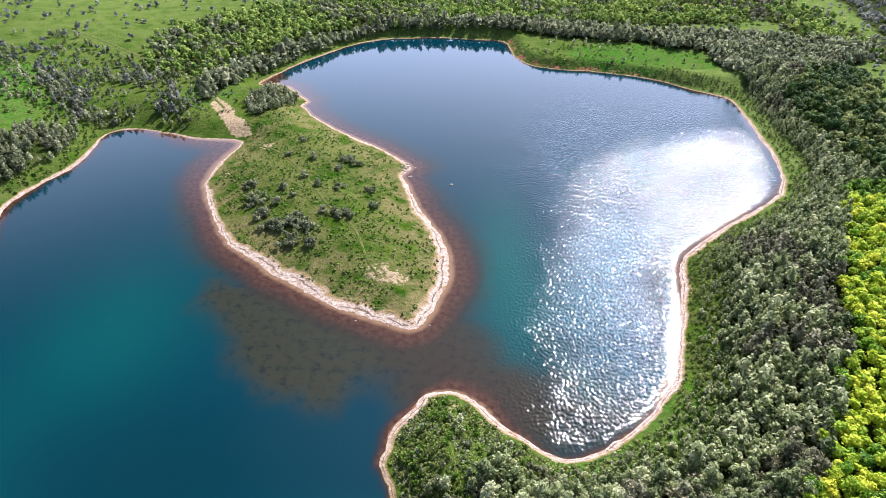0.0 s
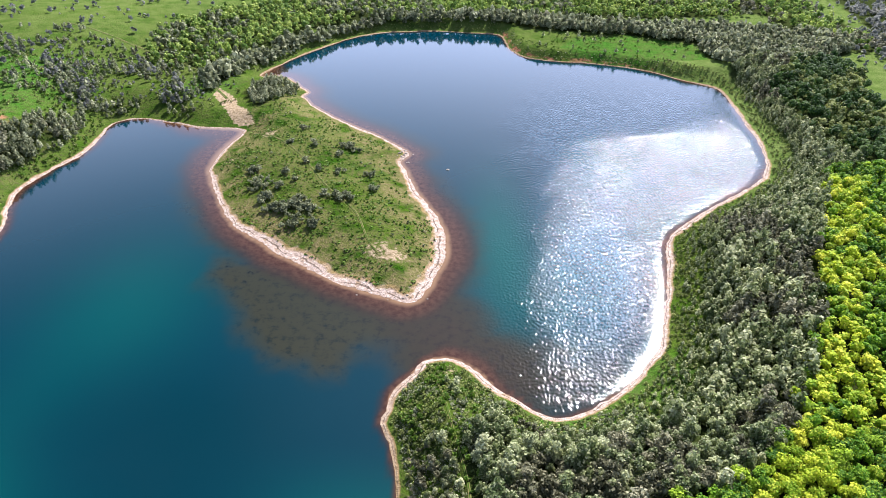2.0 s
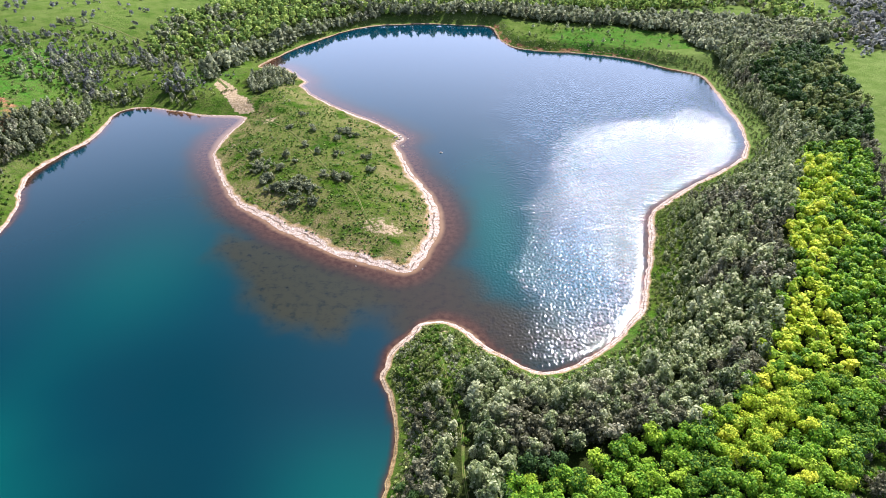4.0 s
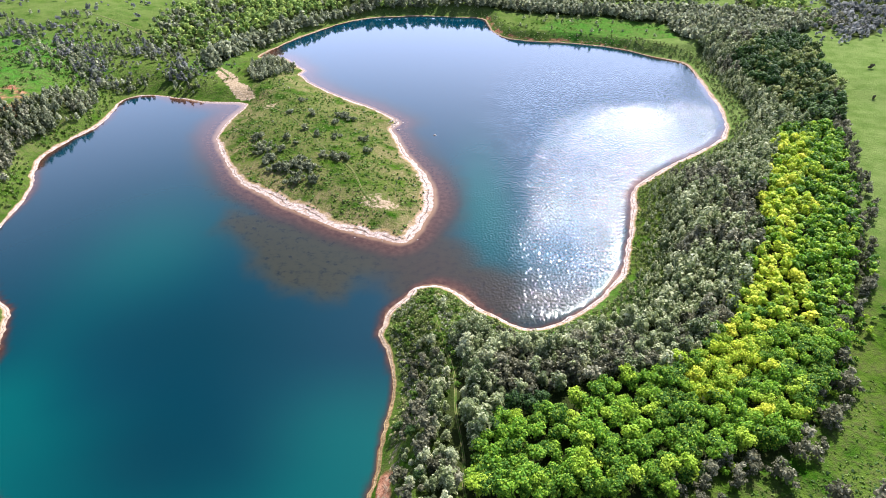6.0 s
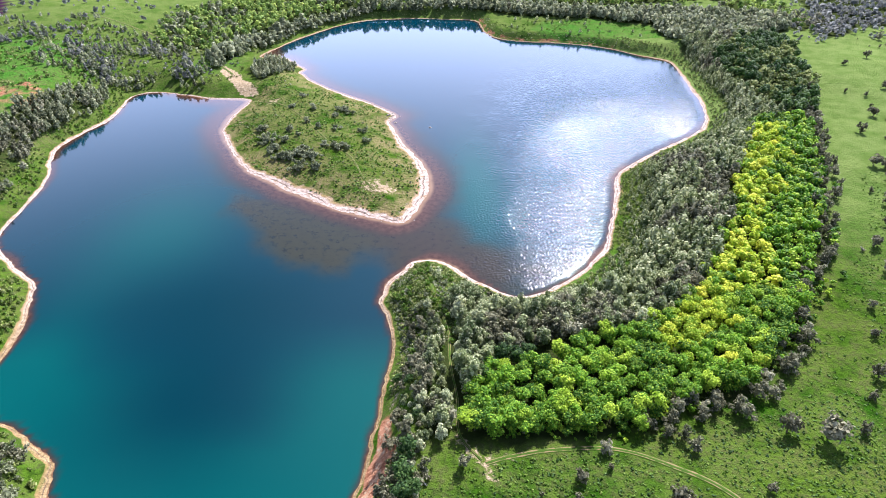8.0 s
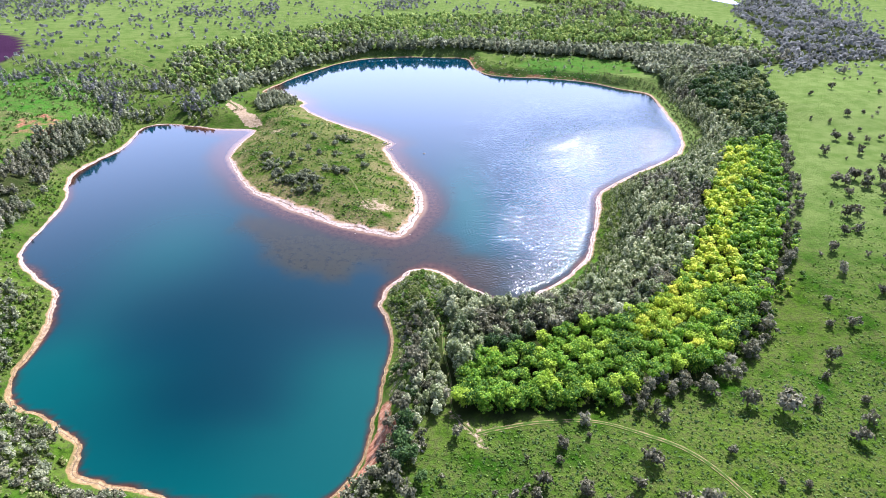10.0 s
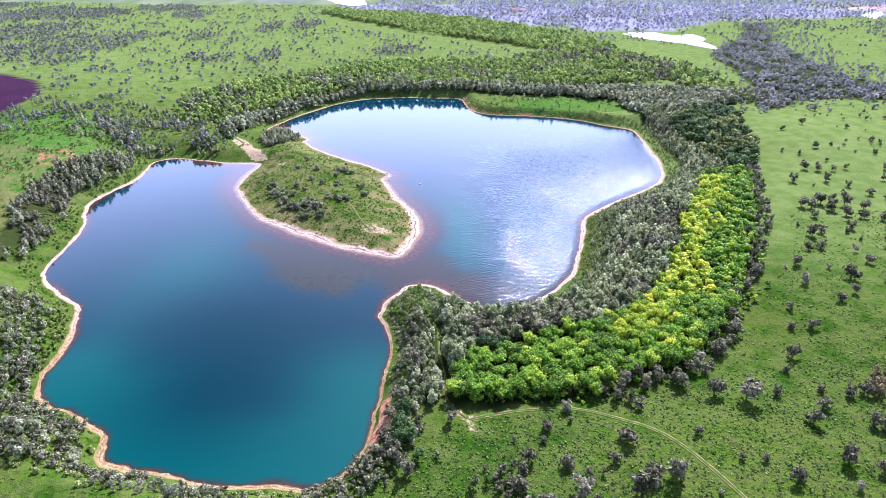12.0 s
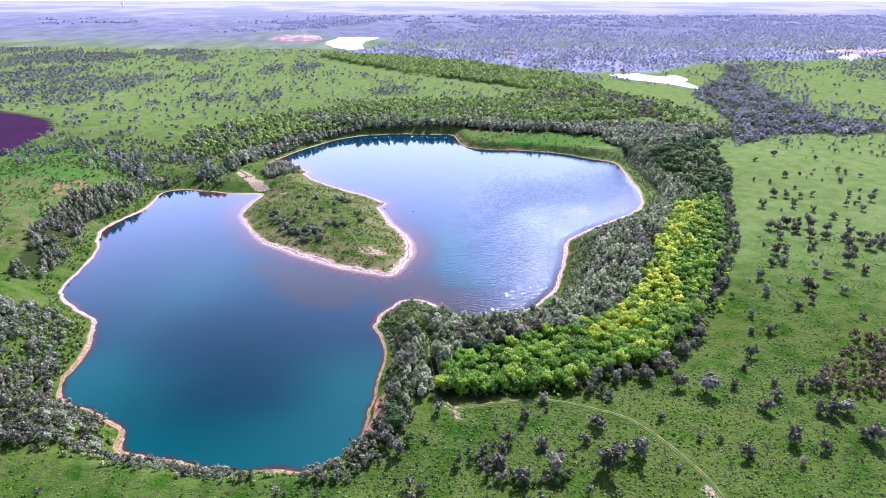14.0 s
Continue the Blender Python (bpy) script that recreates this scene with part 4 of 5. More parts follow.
# grey trees along the outer edge of the grove
edge = spline([(60, 36), (74, 41), (90, 43), (104, 54), (118, 70), (133, 95), (149, 118), (170, 151), (188, 190), (206, 230), (222, 268), (244, 310)], step=3.0)
r = np.random.RandomState(9)
tips = np.array([(62, 35), (65.5, 33), (69, 31), (70.5, 27), (76, 37), (81, 41), (67, 36)], float)
ex = np.concatenate([tips[:, 0]] + [edge[:, 0] + r.normal(0, 2.2, len(edge)) for _ in range(1)])
ey = np.concatenate([tips[:, 1]] + [edge[:, 1] + r.normal(0, 2.2, len(edge)) for _ in range(1)])
plant_things([copy_thing(o, Matrix()) for o in olives[:2]], ex - 1.0, ey + 1.0, r.uniform(0.7, 1.25, len(ex)), 10)


def mass(name, zone, gap, kinds, leaf, label, seed, lo, hi, keep=1.0, shore=3.0, avoid=(), other=None, share=0.0, gaps=-1.0):
    x, y = scatter(zone, gap, seed, keep, shore)
    k = waves(x, y, 18, seed + 7) > gaps
    x, y = x[k], y[k]
    for line, d in avoid:
        k = clear_of(x, y, line, d)
        x, y = x[k], y[k]
    r = np.random.RandomState(seed)
    s = r.uniform(lo, hi, len(x))
    k = (waves(x, y, 30, seed + 3) + r.uniform(-0.4, 0.4, len(x)) < share * 2 - 1) & (share > 0)
    stuff(name, kinds, x[~k], y[~k], s[~k], leaf, label, "trees", seed)
    if k.any():
        stuff(name, kinds, x[k], y[k], s[k], other, label + ", mixed with other leaves", "trees", seed + 500)


mass("dark_wood", DARK_WOOD, 4.6, ROUND_MID, LEAF_DARK, "dark green wood at the end of the grove", 61, 0.7, 1.45, 0.95, 3, (), LEAF_MIXED, 0.45)
mass("north_grove", NORTH_GROVE, 5.0, ROUND_FAR, LEAF_NORTH, "green leafy grove beyond the lake", 62, 0.6, 1.05, 0.9, 3, (), LEAF_PALE, 0.35)
mass("north_willows", NORTH_SILVER, 4.2, TALL_FAR, LEAF_PALE, "silvery willow belt along the far shore", 63, 1.1, 1.8, 0.95, 6.0, (), LEAF_GREY, 0.2)
mass("shelter_belt", BELT_FAR, 6.8, ROUND_FAR, LEAF_NORTH, "long green shelter belt of trees", 64, 0.9, 1.3)
mass("shelter_belt", BELT_MID, 6.6, ROUND_FAR, LEAF_NORTH, "green wood between meadow and pond", 65, 0.7, 1.2, 0.9, 3, (), LEAF_GREY, 0.4)
# the leaf grey of this wood includes a painted haze tint
mass("lilac_wood", NE_WOOD, 5.0, BUSH_FAR, LEAF_HAZE, "grey wood beside the far pond, leaves paled for haze", 66, 0.6, 1.35, 0.8, 3, (), LEAF_SCRUB, 0.3, -0.05)
mass("lilac_wood", [(280, 410), (330, 600), (400, 760), (560, 1020), (640, 1060), (580, 800), (520, 640), (620, 560), (700, 500), (560, 430), (420, 420)], 8.5, BUSH_FAR, LEAF_HAZE, "loose grey trees round the far wood, leaves paled for haze", 138, 0.4, 1.1, 0.5, 3, (), LEAF_SCRUB, 0.4)
mass("west_wood", WEST_WOOD, 3.2, TALL_MID, LEAF_PALE, "silvery trees on the western bank", 67, 0.7, 1.35, 0.92, 10, (), LEAF_GREY, 0.4, -0.4)
mass("west_thicket", WEST_THICKET, 3.0, SCRUB, LEAF_PALE, "silvery thicket on the south-western bank", 68, 0.5, 1.25, 0.92, 3.5, (), LEAF_GREY, 0.4, -0.48)
mass("shore_shrubs", [(-205, 112), (-150, 124), (-138, 96), (-134, 58), (-112, 40), (-98, 24), (-94, 8), (-140, 10), (-205, 60)], 2.5, BUSH_LOW, LEAF_MIXED, "green shrubs of the south-western bank", 132, 0.35, 0.95, 0.85, 2.8, (), LEAF_WEED, 0.4, -0.4)
mass("south_thicket", SOUTH_THICKET, 2.7, SCRUB, LEAF_GREY, "grey scrub along the southern bank", 69, 0.35, 1.0, 0.9, 5.5, ((CAPE_PATH, 3),), LEAF_PALE, 0.5, -0.12)
mass("shore_shrubs", SOUTH_THICKET, 2.4, BUSH_LOW, LEAF_MIXED, "green shrubs of the southern bank", 125, 0.35, 0.9, 0.7, 4.5, ((CAPE_PATH, 3),), LEAF_SCRUB, 0.4, -0.35)
mass("landing_willows", NW_SILVER, 3.8, TALL_FAR, LEAF_PALE, "grey-green trees beside the landing", 70, 0.6, 1.1, 0.8, 6, ((NW_ROAD, 5),), LEAF_SCRUB, 0.5, -0.05)
mass("landing_willows", NECK_WOOD, 3.0, TALL_MID, LEAF_PALE, "silvery willows on the neck of the peninsula", 71, 0.6, 1.05, 0.9, 5)
def shore_band(zone, gap, lo, hi, seed, leaf, label, small, large, keep=0.8):
    x, y = scatter(zone, gap, seed, keep, lo)
    d = shore_distance(x, y)
    k = (d < hi) & clear_of(x, y, NW_ROAD, 4) & ~inside(x, y, QUAY)
    r = np.random.RandomState(seed)
    stuff("shore_shrubs", BUSH_LOW, x[k], y[k], r.uniform(small, large, k.sum()), leaf, label, "shrubs", seed)


shore_band([(-150, 400), (-120, 480), (-60, 540), (44, 540), (44, 500), (20, 500), (-90, 440)], 2.6, 4, 12, 74, LEAF_MIXED, "green shrubs behind the far beach", 0.3, 0.75)
shore_band([(168, 260), (215, 260), (215, 430), (150, 450), (150, 400)], 2.3, 4, 17, 75, LEAF_MIXED, "green shrubs behind the eastern beach", 0.3, 0.8)
shore_band([(40, 530), (200, 470), (190, 420), (40, 440)], 2.4, 2.5, 9, 76, LEAF_SILVER, "low shrubs on the undercut northern bank", 0.25, 0.6, 0.6)
EAST_BAND = [(-20, 60), (-20, 126), (0, 140), (16, 130), (36, 108), (48, 112), (66, 130), (84, 168), (90, 198), (98, 216), (166, 270), (200, 262), (150, 200), (120, 150), (80, 100), (36, 84), (10, 84), (0, 60)]
shore_band(EAST_BAND, 1.9, 3.2, 17, 72, LEAF_MIXED, "leafy green shrubs behind the beach", 0.3, 0.7, 0.85)
shore_band([(-20, 60), (-20, 126), (0, 140), (16, 132), (36, 110), (40, 84), (10, 80), (0, 60)], 2.6, 6, 30, 78, LEAF_WEED, "bright green bushes on the cape", 0.4, 0.95, 0.6)
WEST_BAND = [(-230, 330), (-186, 334), (-190, 300), (-184, 270), (-196, 240), (-186, 205), (-184, 160), (-176, 146), (-150, 122), (-140, 100), (-136, 70), (-150, 70), (-168, 120), (-205, 160), (-215, 260)]
mass("shore_shrubs", WEST_BAND, 2.2, BUSH_LOW, LEAF_MIXED, "leafy green shrubs on the western bank", 73, 0.3, 0.8, 0.75, 3.5, (), LEAF_WEED, 0.5, -0.3)

mass("north_meadow_shrubs", NORTH_MEADOW, 3.0, BUSH_LOW, LEAF_WEED, "bright green low shrubs of the northern meadow", 110, 0.25, 0.65, 0.6, 5, (), LEAF_MIXED, 0.3, -0.05)
mass("north_meadow_trees", NORTH_MEADOW, 9.0, TALL_FAR, LEAF_SILVER, "few silvery trees of the northern meadow", 111, 0.5, 0.9, 0.35, 6)
LANDING = [(-262, 330), (-262, 420), (-190, 430), (-140, 395), (-128, 350), (-150, 328), (-200, 330)]
mass("landing_shrubs", LANDING, 3.4, BUSH_LOW, LEAF_MIXED, "green shrubs among the trees by the landing", 112, 0.4, 1.0, 0.6, 5, ((NW_ROAD, 3.5),), LEAF_SCRUB, 0.4, -0.1)
mass("landing_willows", LANDING, 5.0, TALL_MID, LEAF_SILVER, "silvery trees on the slope by the landing", 113, 0.6, 1.1, 0.6, 6, ((NW_ROAD, 4.5),), LEAF_GREY, 0.5, 0.0)

mass("grove_skirt", [(24, 33), (60, 36), (84, 46), (104, 52), (150, 105), (140, 110), (100, 66), (70, 50), (30, 42)], 2.6, BUSH_MID, LEAF_GREEN, "low green growth under the grove's edge", 114, 0.6, 1.15, 0.9, 3, ((CAPE_PATH, 2), (TRACK, 3)), LEAF_DARK, 0.35, -0.2)

FRINGE = [(20, 31), (24, 31), (34, 31), (58, 31), (66, 28), (66, 36), (40, 37), (24, 36)]
mass("grove_skirt", FRINGE, 1.9, BUSH_LOW, LEAF_WEED, "low leafy growth in front of the grove", 124, 0.25, 0.7, 0.75, 3, ((CAPE_PATH, 2), (TRACK, 2.2)), LEAF_GREEN, 0.5, -0.35)

WEST_LUSH = [(-330, 200), (-225, 190), (-232, 250), (-222, 300), (-210, 330), (-240, 390), (-300, 380), (-330, 300)]
mass("slope_shrubs", WEST_LUSH, 3.0, BUSH_LOW, LEAF_WEED, "bright green shrubs on the western slope", 127, 0.3, 0.85, 0.7, 6, (), LEAF_MIXED, 0.4, 0.05)
mass("slope_trees", [(-330, 330), (-215, 320), (-150, 350), (-190, 400), (-260, 440), (-330, 420)], 4.4, TALL_MID, LEAF_PALE, "silvery trees above the landing", 128, 0.5, 1.0, 0.7, 6, ((NW_ROAD, 4),), LEAF_SCRUB, 0.4, 0.18)

# trees along the top of the red bank
BANK_SILVER = [(-9.9, 35.5, 1.10), (-8.1, 43.4, 1.00), (-0.9, 56.8, 1.30), (-3.7, 68.0, 1.10), (-2.2, 50.0, 1.10), (4.6, 40.9, 1.20), (2.5, 44.2, 1.00),
              (-2.4, 74.8, 1.00), (-5.7, 85.9, 0.80), (-10.3, 16.0, 1.20), (-8.5, 11.8, 1.20), (-12.2, 9.8, 1.00), (-14.2, 4.1, 1.10), (-7.1, 6.9, 1.20),
              (-4.0, 2.7, 1.10), (9.8, 23.9, 0.90), (-0.3, 52.3, 1.20), (-5.5, 34.6, 1.10)]
BANK_DARK = [(19.0, 60.0, 0.9), (23.0, 63.0, 1.0), (27.5, 63.5, 0.95), (16.0, 56.0, 0.8), (31.0, 66.0, 0.9), (-4.1, 27.0, 1.00), (-5.0, 20.2, 1.05), (-6.1, 14.6, 0.95), (-3.0, 15.8, 0.90), (-0.2, 8.3, 0.70), (-9.2, 64.8, 0.60), (-2.1, 41.1, 0.60),
              (13.2, 58.0, 0.90), (16.9, 54.9, 0.90), (-5.1, 58.4, 0.60)]
spots = np.array(BANK_SILVER)
bank_olives = [make_tree("grey_olive_tree", 250 + k, LEAF_GREY, "silver-grey olive tree leaning over the red bank", "tree", "trees of the red bank",
                         "bush", 5.0, 2.2, 8, 240, 0.36, 1.6, 0.5, 0.8, 0.1, 3) for k in range(3)]
plant_things(bank_olives, spots[:, 0], spots[:, 1], spots[:, 2], 18)
spots = np.array(BANK_DARK)
bank_trees = [make_tree("broadleaf_tree", 260 + k, LEAF_DARK, "dark green leafy tree on the red bank", "tree", "trees of the red bank") for k in range(3)]
plant_things(bank_trees, spots[:, 0], spots[:, 1], spots[:, 2], 19)

# bushes of the eastern meadow
BUSHES_NORTH = [(257.5, 301.2, 0.5), (264.9, 292.0, 0.5), (252.5, 262.0, 1.3), (259.4, 259.2, 1.0), (274.0, 274.6, 0.6), (232.4, 239.2, 0.9), (252.7, 238.5, 0.9),
                (240.9, 230.8, 0.4), (293.0, 303.1, 0.6), (260.6, 227.8, 0.8), (215.6, 198.0, 1.4), (219.7, 195.9, 1.2), (228.3, 201.5, 1.4), (228.1, 191.8, 1.3),
                (239.8, 208.1, 0.9), (241.2, 200.0, 1.4), (232.7, 184.2, 1.0), (248.1, 193.0, 1.3), (239.6, 179.4, 1.0), (265.2, 214.5, 1.0), (313.4, 284.5, 0.8),
                (301.8, 287.8, 0.5), (301.0, 255.1, 0.9), (295.2, 239.3, 0.6), (314.7, 263.7, 0.5), (292.6, 227.8, 0.9), (322.1, 259.5, 0.8), (270.7, 207.0, 0.6),
                (255.2, 183.3, 1.2), (248.4, 176.4, 0.9)]
BUSHES_MIDDLE = [(261.2, 178.6, 1.2), (255.2, 164.2, 1.3), (264.4, 167.2, 1.4), (244.6, 166.2, 1.0), (230.4, 144.6, 1.4), (240.7, 155.8, 1.2), (228.6, 129.0, 0.8),
                 (206.8, 125.8, 1.0), (218.6, 150.3, 0.4), (223.6, 165.3, 0.9), (218.6, 160.6, 0.6), (213.2, 181.2, 0.9), (198.1, 156.5, 1.4), (205.3, 161.1, 0.9),
                 (185.0, 137.6, 0.8), (192.4, 140.2, 1.1), (198.3, 170.4, 0.5), (170.3, 121.9, 1.1), (164.1, 118.9, 0.4), (183.0, 117.5, 0.5), (187.7, 108.7, 1.5),
                 (203.1, 107.0, 0.8), (165.5, 104.8, 0.9), (148.9, 85.7, 0.7), (142.7, 73.1, 0.7), (150.5, 71.9, 0.9), (172.1, 90.1, 1.0), (181.5, 95.2, 0.8),
                 (197.0, 82.4, 0.6), (133.7, 54.9, 1.0)]
BUSHES_SOUTH = [(126.6, 46.4, 0.6), (106.0, 31.8, 1.5), (96.0, 33.6, 1.2), (116.6, 32.8, 0.7), (132.5, 35.0, 0.6), (128.5, 26.5, 0.8), (121.3, 19.4, 1.0),
                (140.2, 31.9, 0.8), (146.9, 32.7, 0.9), (61.5, 12.7, 1.2), (55.4, 4.6, 0.7), (42.3, 5.1, 0.7), (46.8, 28.0, 0.8), (38.9, 19.5, 0.8),
                (46.7, 22.6, 0.4), (83.1, 14.8, 0.6), (91.5, 3.7, 0.5), (98.5, 3.5, 0.5), (103.8, -4.3, 1.1), (122.0, 2.8, 1.1), (129.5, -1.5, 0.8),
                (148.0, 3.2, 1.3), (118.6, -7.4, 0.5), (80.3, -8.5, 0.4), (70.5, -1.8, 1.2), (59.2, -7.5, 1.3), (63.5, -2.7, 1.1), (142.3, 16.4, 1.3),
                (149.3, 18.3, 1.2), (139.7, 18.1, 1.0)]
BUSHES_FAR = [(280.5, 299.5, 0.7), (281.4, 348.7, 0.8), (305.1, 362.5, 0.9), (346.4, 417.6, 1.0), (331.6, 347.7, 0.8), (329.7, 313.3, 0.9), (337.5, 298.5, 0.7),
              (310, 245.4, 0.9), (41.4, 3.4, 0.9), (31.5, 7.3, 0.9), (28.6, 2.4, 0.8), (26.6, -2.5, 1.0), (43.4, -6.5, 1.1), (33.5, -10.4, 1.2)]
spots = np.array(BUSHES_NORTH + BUSHES_MIDDLE + BUSHES_SOUTH + BUSHES_FAR, float)
r = np.random.RandomState(12)
bushes = [make_tree("meadow_bush", 70 + k, LEAF_THORN, "dark grey thorny bush standing alone in the meadow", "bush", "bushes of the meadow",
                    "bush", 4.8, 2.2, 8, 210, 0.4, 1.6, 0.5, 0.9, 0.1, 4) for k in range(6)]
plant_things(bushes, spots[:, 0], spots[:, 1], spots[:, 2] * r.uniform(1.0, 1.25, len(spots)), 13)

# looser bushes over the eastern meadow
MEADOW_E = [(120, -30), (110, 20), (140, 60), (180, 110), (215, 180), (250, 270), (290, 330), (330, 420), (420, 430), (700, 500), (700, -30)]
mx, my = scatter(MEADOW_E, 9.5, 81, 0.5)
dense = (waves(mx, my, 30, 22) + 0.25 * soft(300, 400, my) + 0.25 * soft(260, 330, mx) > 0.3)
mx, my = mx[dense], my[dense]
stuff("meadow_scrub", SCRUB, mx, my, np.random.RandomState(82).uniform(0.35, 1.1, len(mx)), LEAF_THORN, "grey bushes dotted over the meadow", "bushes", 83)

mass("brown_thicket", [(146, 34), (152, 46), (169, 58), (183, 66), (200, 68), (230, 60), (220, 34), (172, 24), (151, 26)], 3.4, SCRUB, LEAF_BROWN, "brown leafless thorn thicket in the meadow", 105, 0.4, 1.2, 0.85, 3, (), LEAF_THORN, 0.3, -0.1)
mass("meadow_thicket", [(20, 10), (32, 11), (46, -1), (46, -12), (24, -12), (18, 0)], 2.5, SCRUB, LEAF_THORN, "grey and green thicket in the meadow", 106, 0.35, 0.95, 0.85, 3, (), LEAF_DARK, 0.4, -0.02)
mass("meadow_thicket", [(18, 10), (34, 12), (48, 0), (48, -14), (22, -14), (16, 0)], 2.4, BUSH_LOW, LEAF_MIXED, "low green bushes in the meadow thicket", 131, 0.3, 0.8, 0.7, 3, (), LEAF_DARK, 0.35, 0.0)

SOUTH_WEST = [(-140, -30), (-130, 10), (-112, 9), (-96, 8), (-84, 4), (-60, -8), (-20, -10), (-6, 0), (0, 8), (10, -30)]
mass("meadow_thicket", SOUTH_WEST, 5.0, SCRUB, LEAF_THORN, "grey bushes above the southern bank", 126, 0.4, 1.0, 0.6, 5, (), LEAF_GREY, 0.4, 0.12)

# scrub on the peninsula, the cape and the western slope
PENINSULA_SCRUB = [(-94, 260, 3.2), (-88, 247, 4.3), (-83, 235, 3.8), (-76, 226, 3.2), (-70, 225, 4.3), (-66, 229, 4.3), (-60, 224, 3.8), (-65, 215, 3.2),
                   (-58, 212, 3.2), (-55, 278, 2.2), (-52, 288, 3.8), (-47, 284, 2.7), (-78, 307, 2.4), (-82, 289, 2.2), (-69, 286, 1.6), (-70, 267, 2.2),
                   (-78, 256, 1.9), (-52, 257, 2.2), (-37, 258, 2.4), (-34, 244, 2.2), (-55, 235, 2.4), (-51, 234, 1.9), (-45, 233, 3.2), (-92, 250, 2.2),
                   (-78, 243, 2.2), (-71, 248, 1.6), (-63, 259, 1.6)]
r = np.random.RandomState(14)
px, py = [], []
for x0, y0, rad in PENINSULA_SCRUB:
    for _ in range(int(1 + rad * rad * 1.2)):
        px.append(x0 + r.normal(0, rad * 0.5))
        py.append(y0 + r.normal(0, rad * 0.5))
px, py = np.array(px), np.array(py)
shrubs = [make_tree("silver_shrub", 80 + k, LEAF_PALE, "low silvery shrub on the grassy peninsula", "shrub", "shrubs of the peninsula",
                    "round", 2.2, 1.35, 5, 100, 0.36, 1.3, 0.3, 0.8, 0.05, 3) for k in range(4)]
plant_things(shrubs, px, py, r.uniform(0.6, 1.3, len(px)), 15)

x, y = scatter([(-40, -30), (-8, 20), (6, 30), (60, 32), (60, -40)], 9, 84, 0.3)
k = clear_of(x, y, TRACK, 3)
stuff("meadow_scrub", SCRUB, x[k], y[k], np.random.RandomState(85).uniform(0.4, 1.1, k.sum()), LEAF_THORN, "grey bushes above the red bank", "bushes", 86)

# open country beyond: clumps of scrub
FAR_CLUMPS = [(-708, 1112, 63, 130), (-614, 1156, 65, 99), (-586, 884, 52, 115), (-479, 769, 54, 92), (-418, 809, 32, 89), (-476, 678, 42, 42), (-417, 657, 21, 32),
              (-515, 1300, 51, 90), (-425, 1171, 33, 61), (-278, 693, 13, 30), (-245, 692, 16, 36), (-242, 976, 19, 60), (-190, 1013, 25, 60),
              (-195, 713, 19, 40), (-386, 878, 13, 31), (-317, 876, 22, 31), (-265, 827, 12, 23), (-348, 522, 7, 17), (-348, 600, 8, 26),
              (-846, 1300, 48, 74), (-72, 935, 11, 50), (-33, 756, 31, 36), (-313, 634, 7, 20)]
FAR_OPEN = [(-900, 330), (-300, 330), (-210, 430), (-150, 560), (-60, 620), (100, 610), (200, 640), (120, 760), (-100, 960), (-190, 1100), (-120, 1350),
            (-900, 1350)]
fx, fy = scatter(FAR_OPEN, 5.8, 87)
clump = 0.12 + 0.3 * waves(fx, fy, 22, 35)
for cx, cy, rx, ry in FAR_CLUMPS:
    q = np.hypot((fx - cx) / (rx * 1.2), (fy - cy) / (ry * 1.2)) + 0.35 * waves(fx, fy, 30, 33)
    clump = np.maximum(clump, 0.75 * (1 - soft(0.75, 1.1, q)))
k = (np.random.RandomState(129).rand(len(fx)) < np.clip(clump, 0.04, 0.9)) & (far_from(fx, fy, spline(POND_NW, True, 20)) > 30) & ~inside(fx, fy, POND_NW) & ~inside(fx, fy, PLOUGHED) & ~inside(fx, fy, NORTH_GROVE) & clear_of(fx, fy, NW_ROAD, 6)
fx, fy = fx[k], fy[k]
stuff("far_scrub", BUSH_FAR, fx, fy, np.random.RandomState(89).uniform(0.3, 1.15, len(fx)), LEAF_SCRUB, "grey-green scrub over the open country, paled for haze", "bushes", 90)
FAR_EAST = [(330, 440), (440, 420), (480, 510), (440, 620), (560, 960), (420, 860), (400, 700), (300, 860), (220, 760), (140, 900), (-90, 1120), (0, 1350),
            (1200, 1350), (1200, 400), (600, 380)]
fx, fy = scatter(FAR_EAST, 8.5, 91)
clump = waves(fx, fy, 80, 34) + 0.5 * soft(600, 1100, fy) + 0.5 * waves(fx, fy, 20, 36)
k = (np.random.RandomState(130).rand(len(fx)) < np.clip(1.1 * clump - 0.05, 0.04, 0.8)) & ~inside(fx, fy, POND_NE) & ~inside(fx, fy, POND_E) & ~inside(fx, fy, BELT_FAR)
fx, fy = fx[k], fy[k]
stuff("far_scrub", BUSH_FAR, fx, fy, np.random.RandomState(92).uniform(0.3, 1.15, len(fx)), LEAF_SCRUB, "grey scrub over the eastern plain, paled for haze", "bushes", 93)
WEST_OPEN = [(-420, 60), (-210, 60), (-200, 110), (-215, 180), (-232, 260), (-225, 320), (-270, 350), (-300, 330), (-420, 250)]
fx, fy = scatter(WEST_OPEN, 6, 94, 0.35, 8)
stuff("slope_scrub", BUSH_LOW, fx, fy, np.random.RandomState(95).uniform(0.4, 1.2, len(fx)), LEAF_MIXED, "green scrub on the western slope", "bushes", 96)

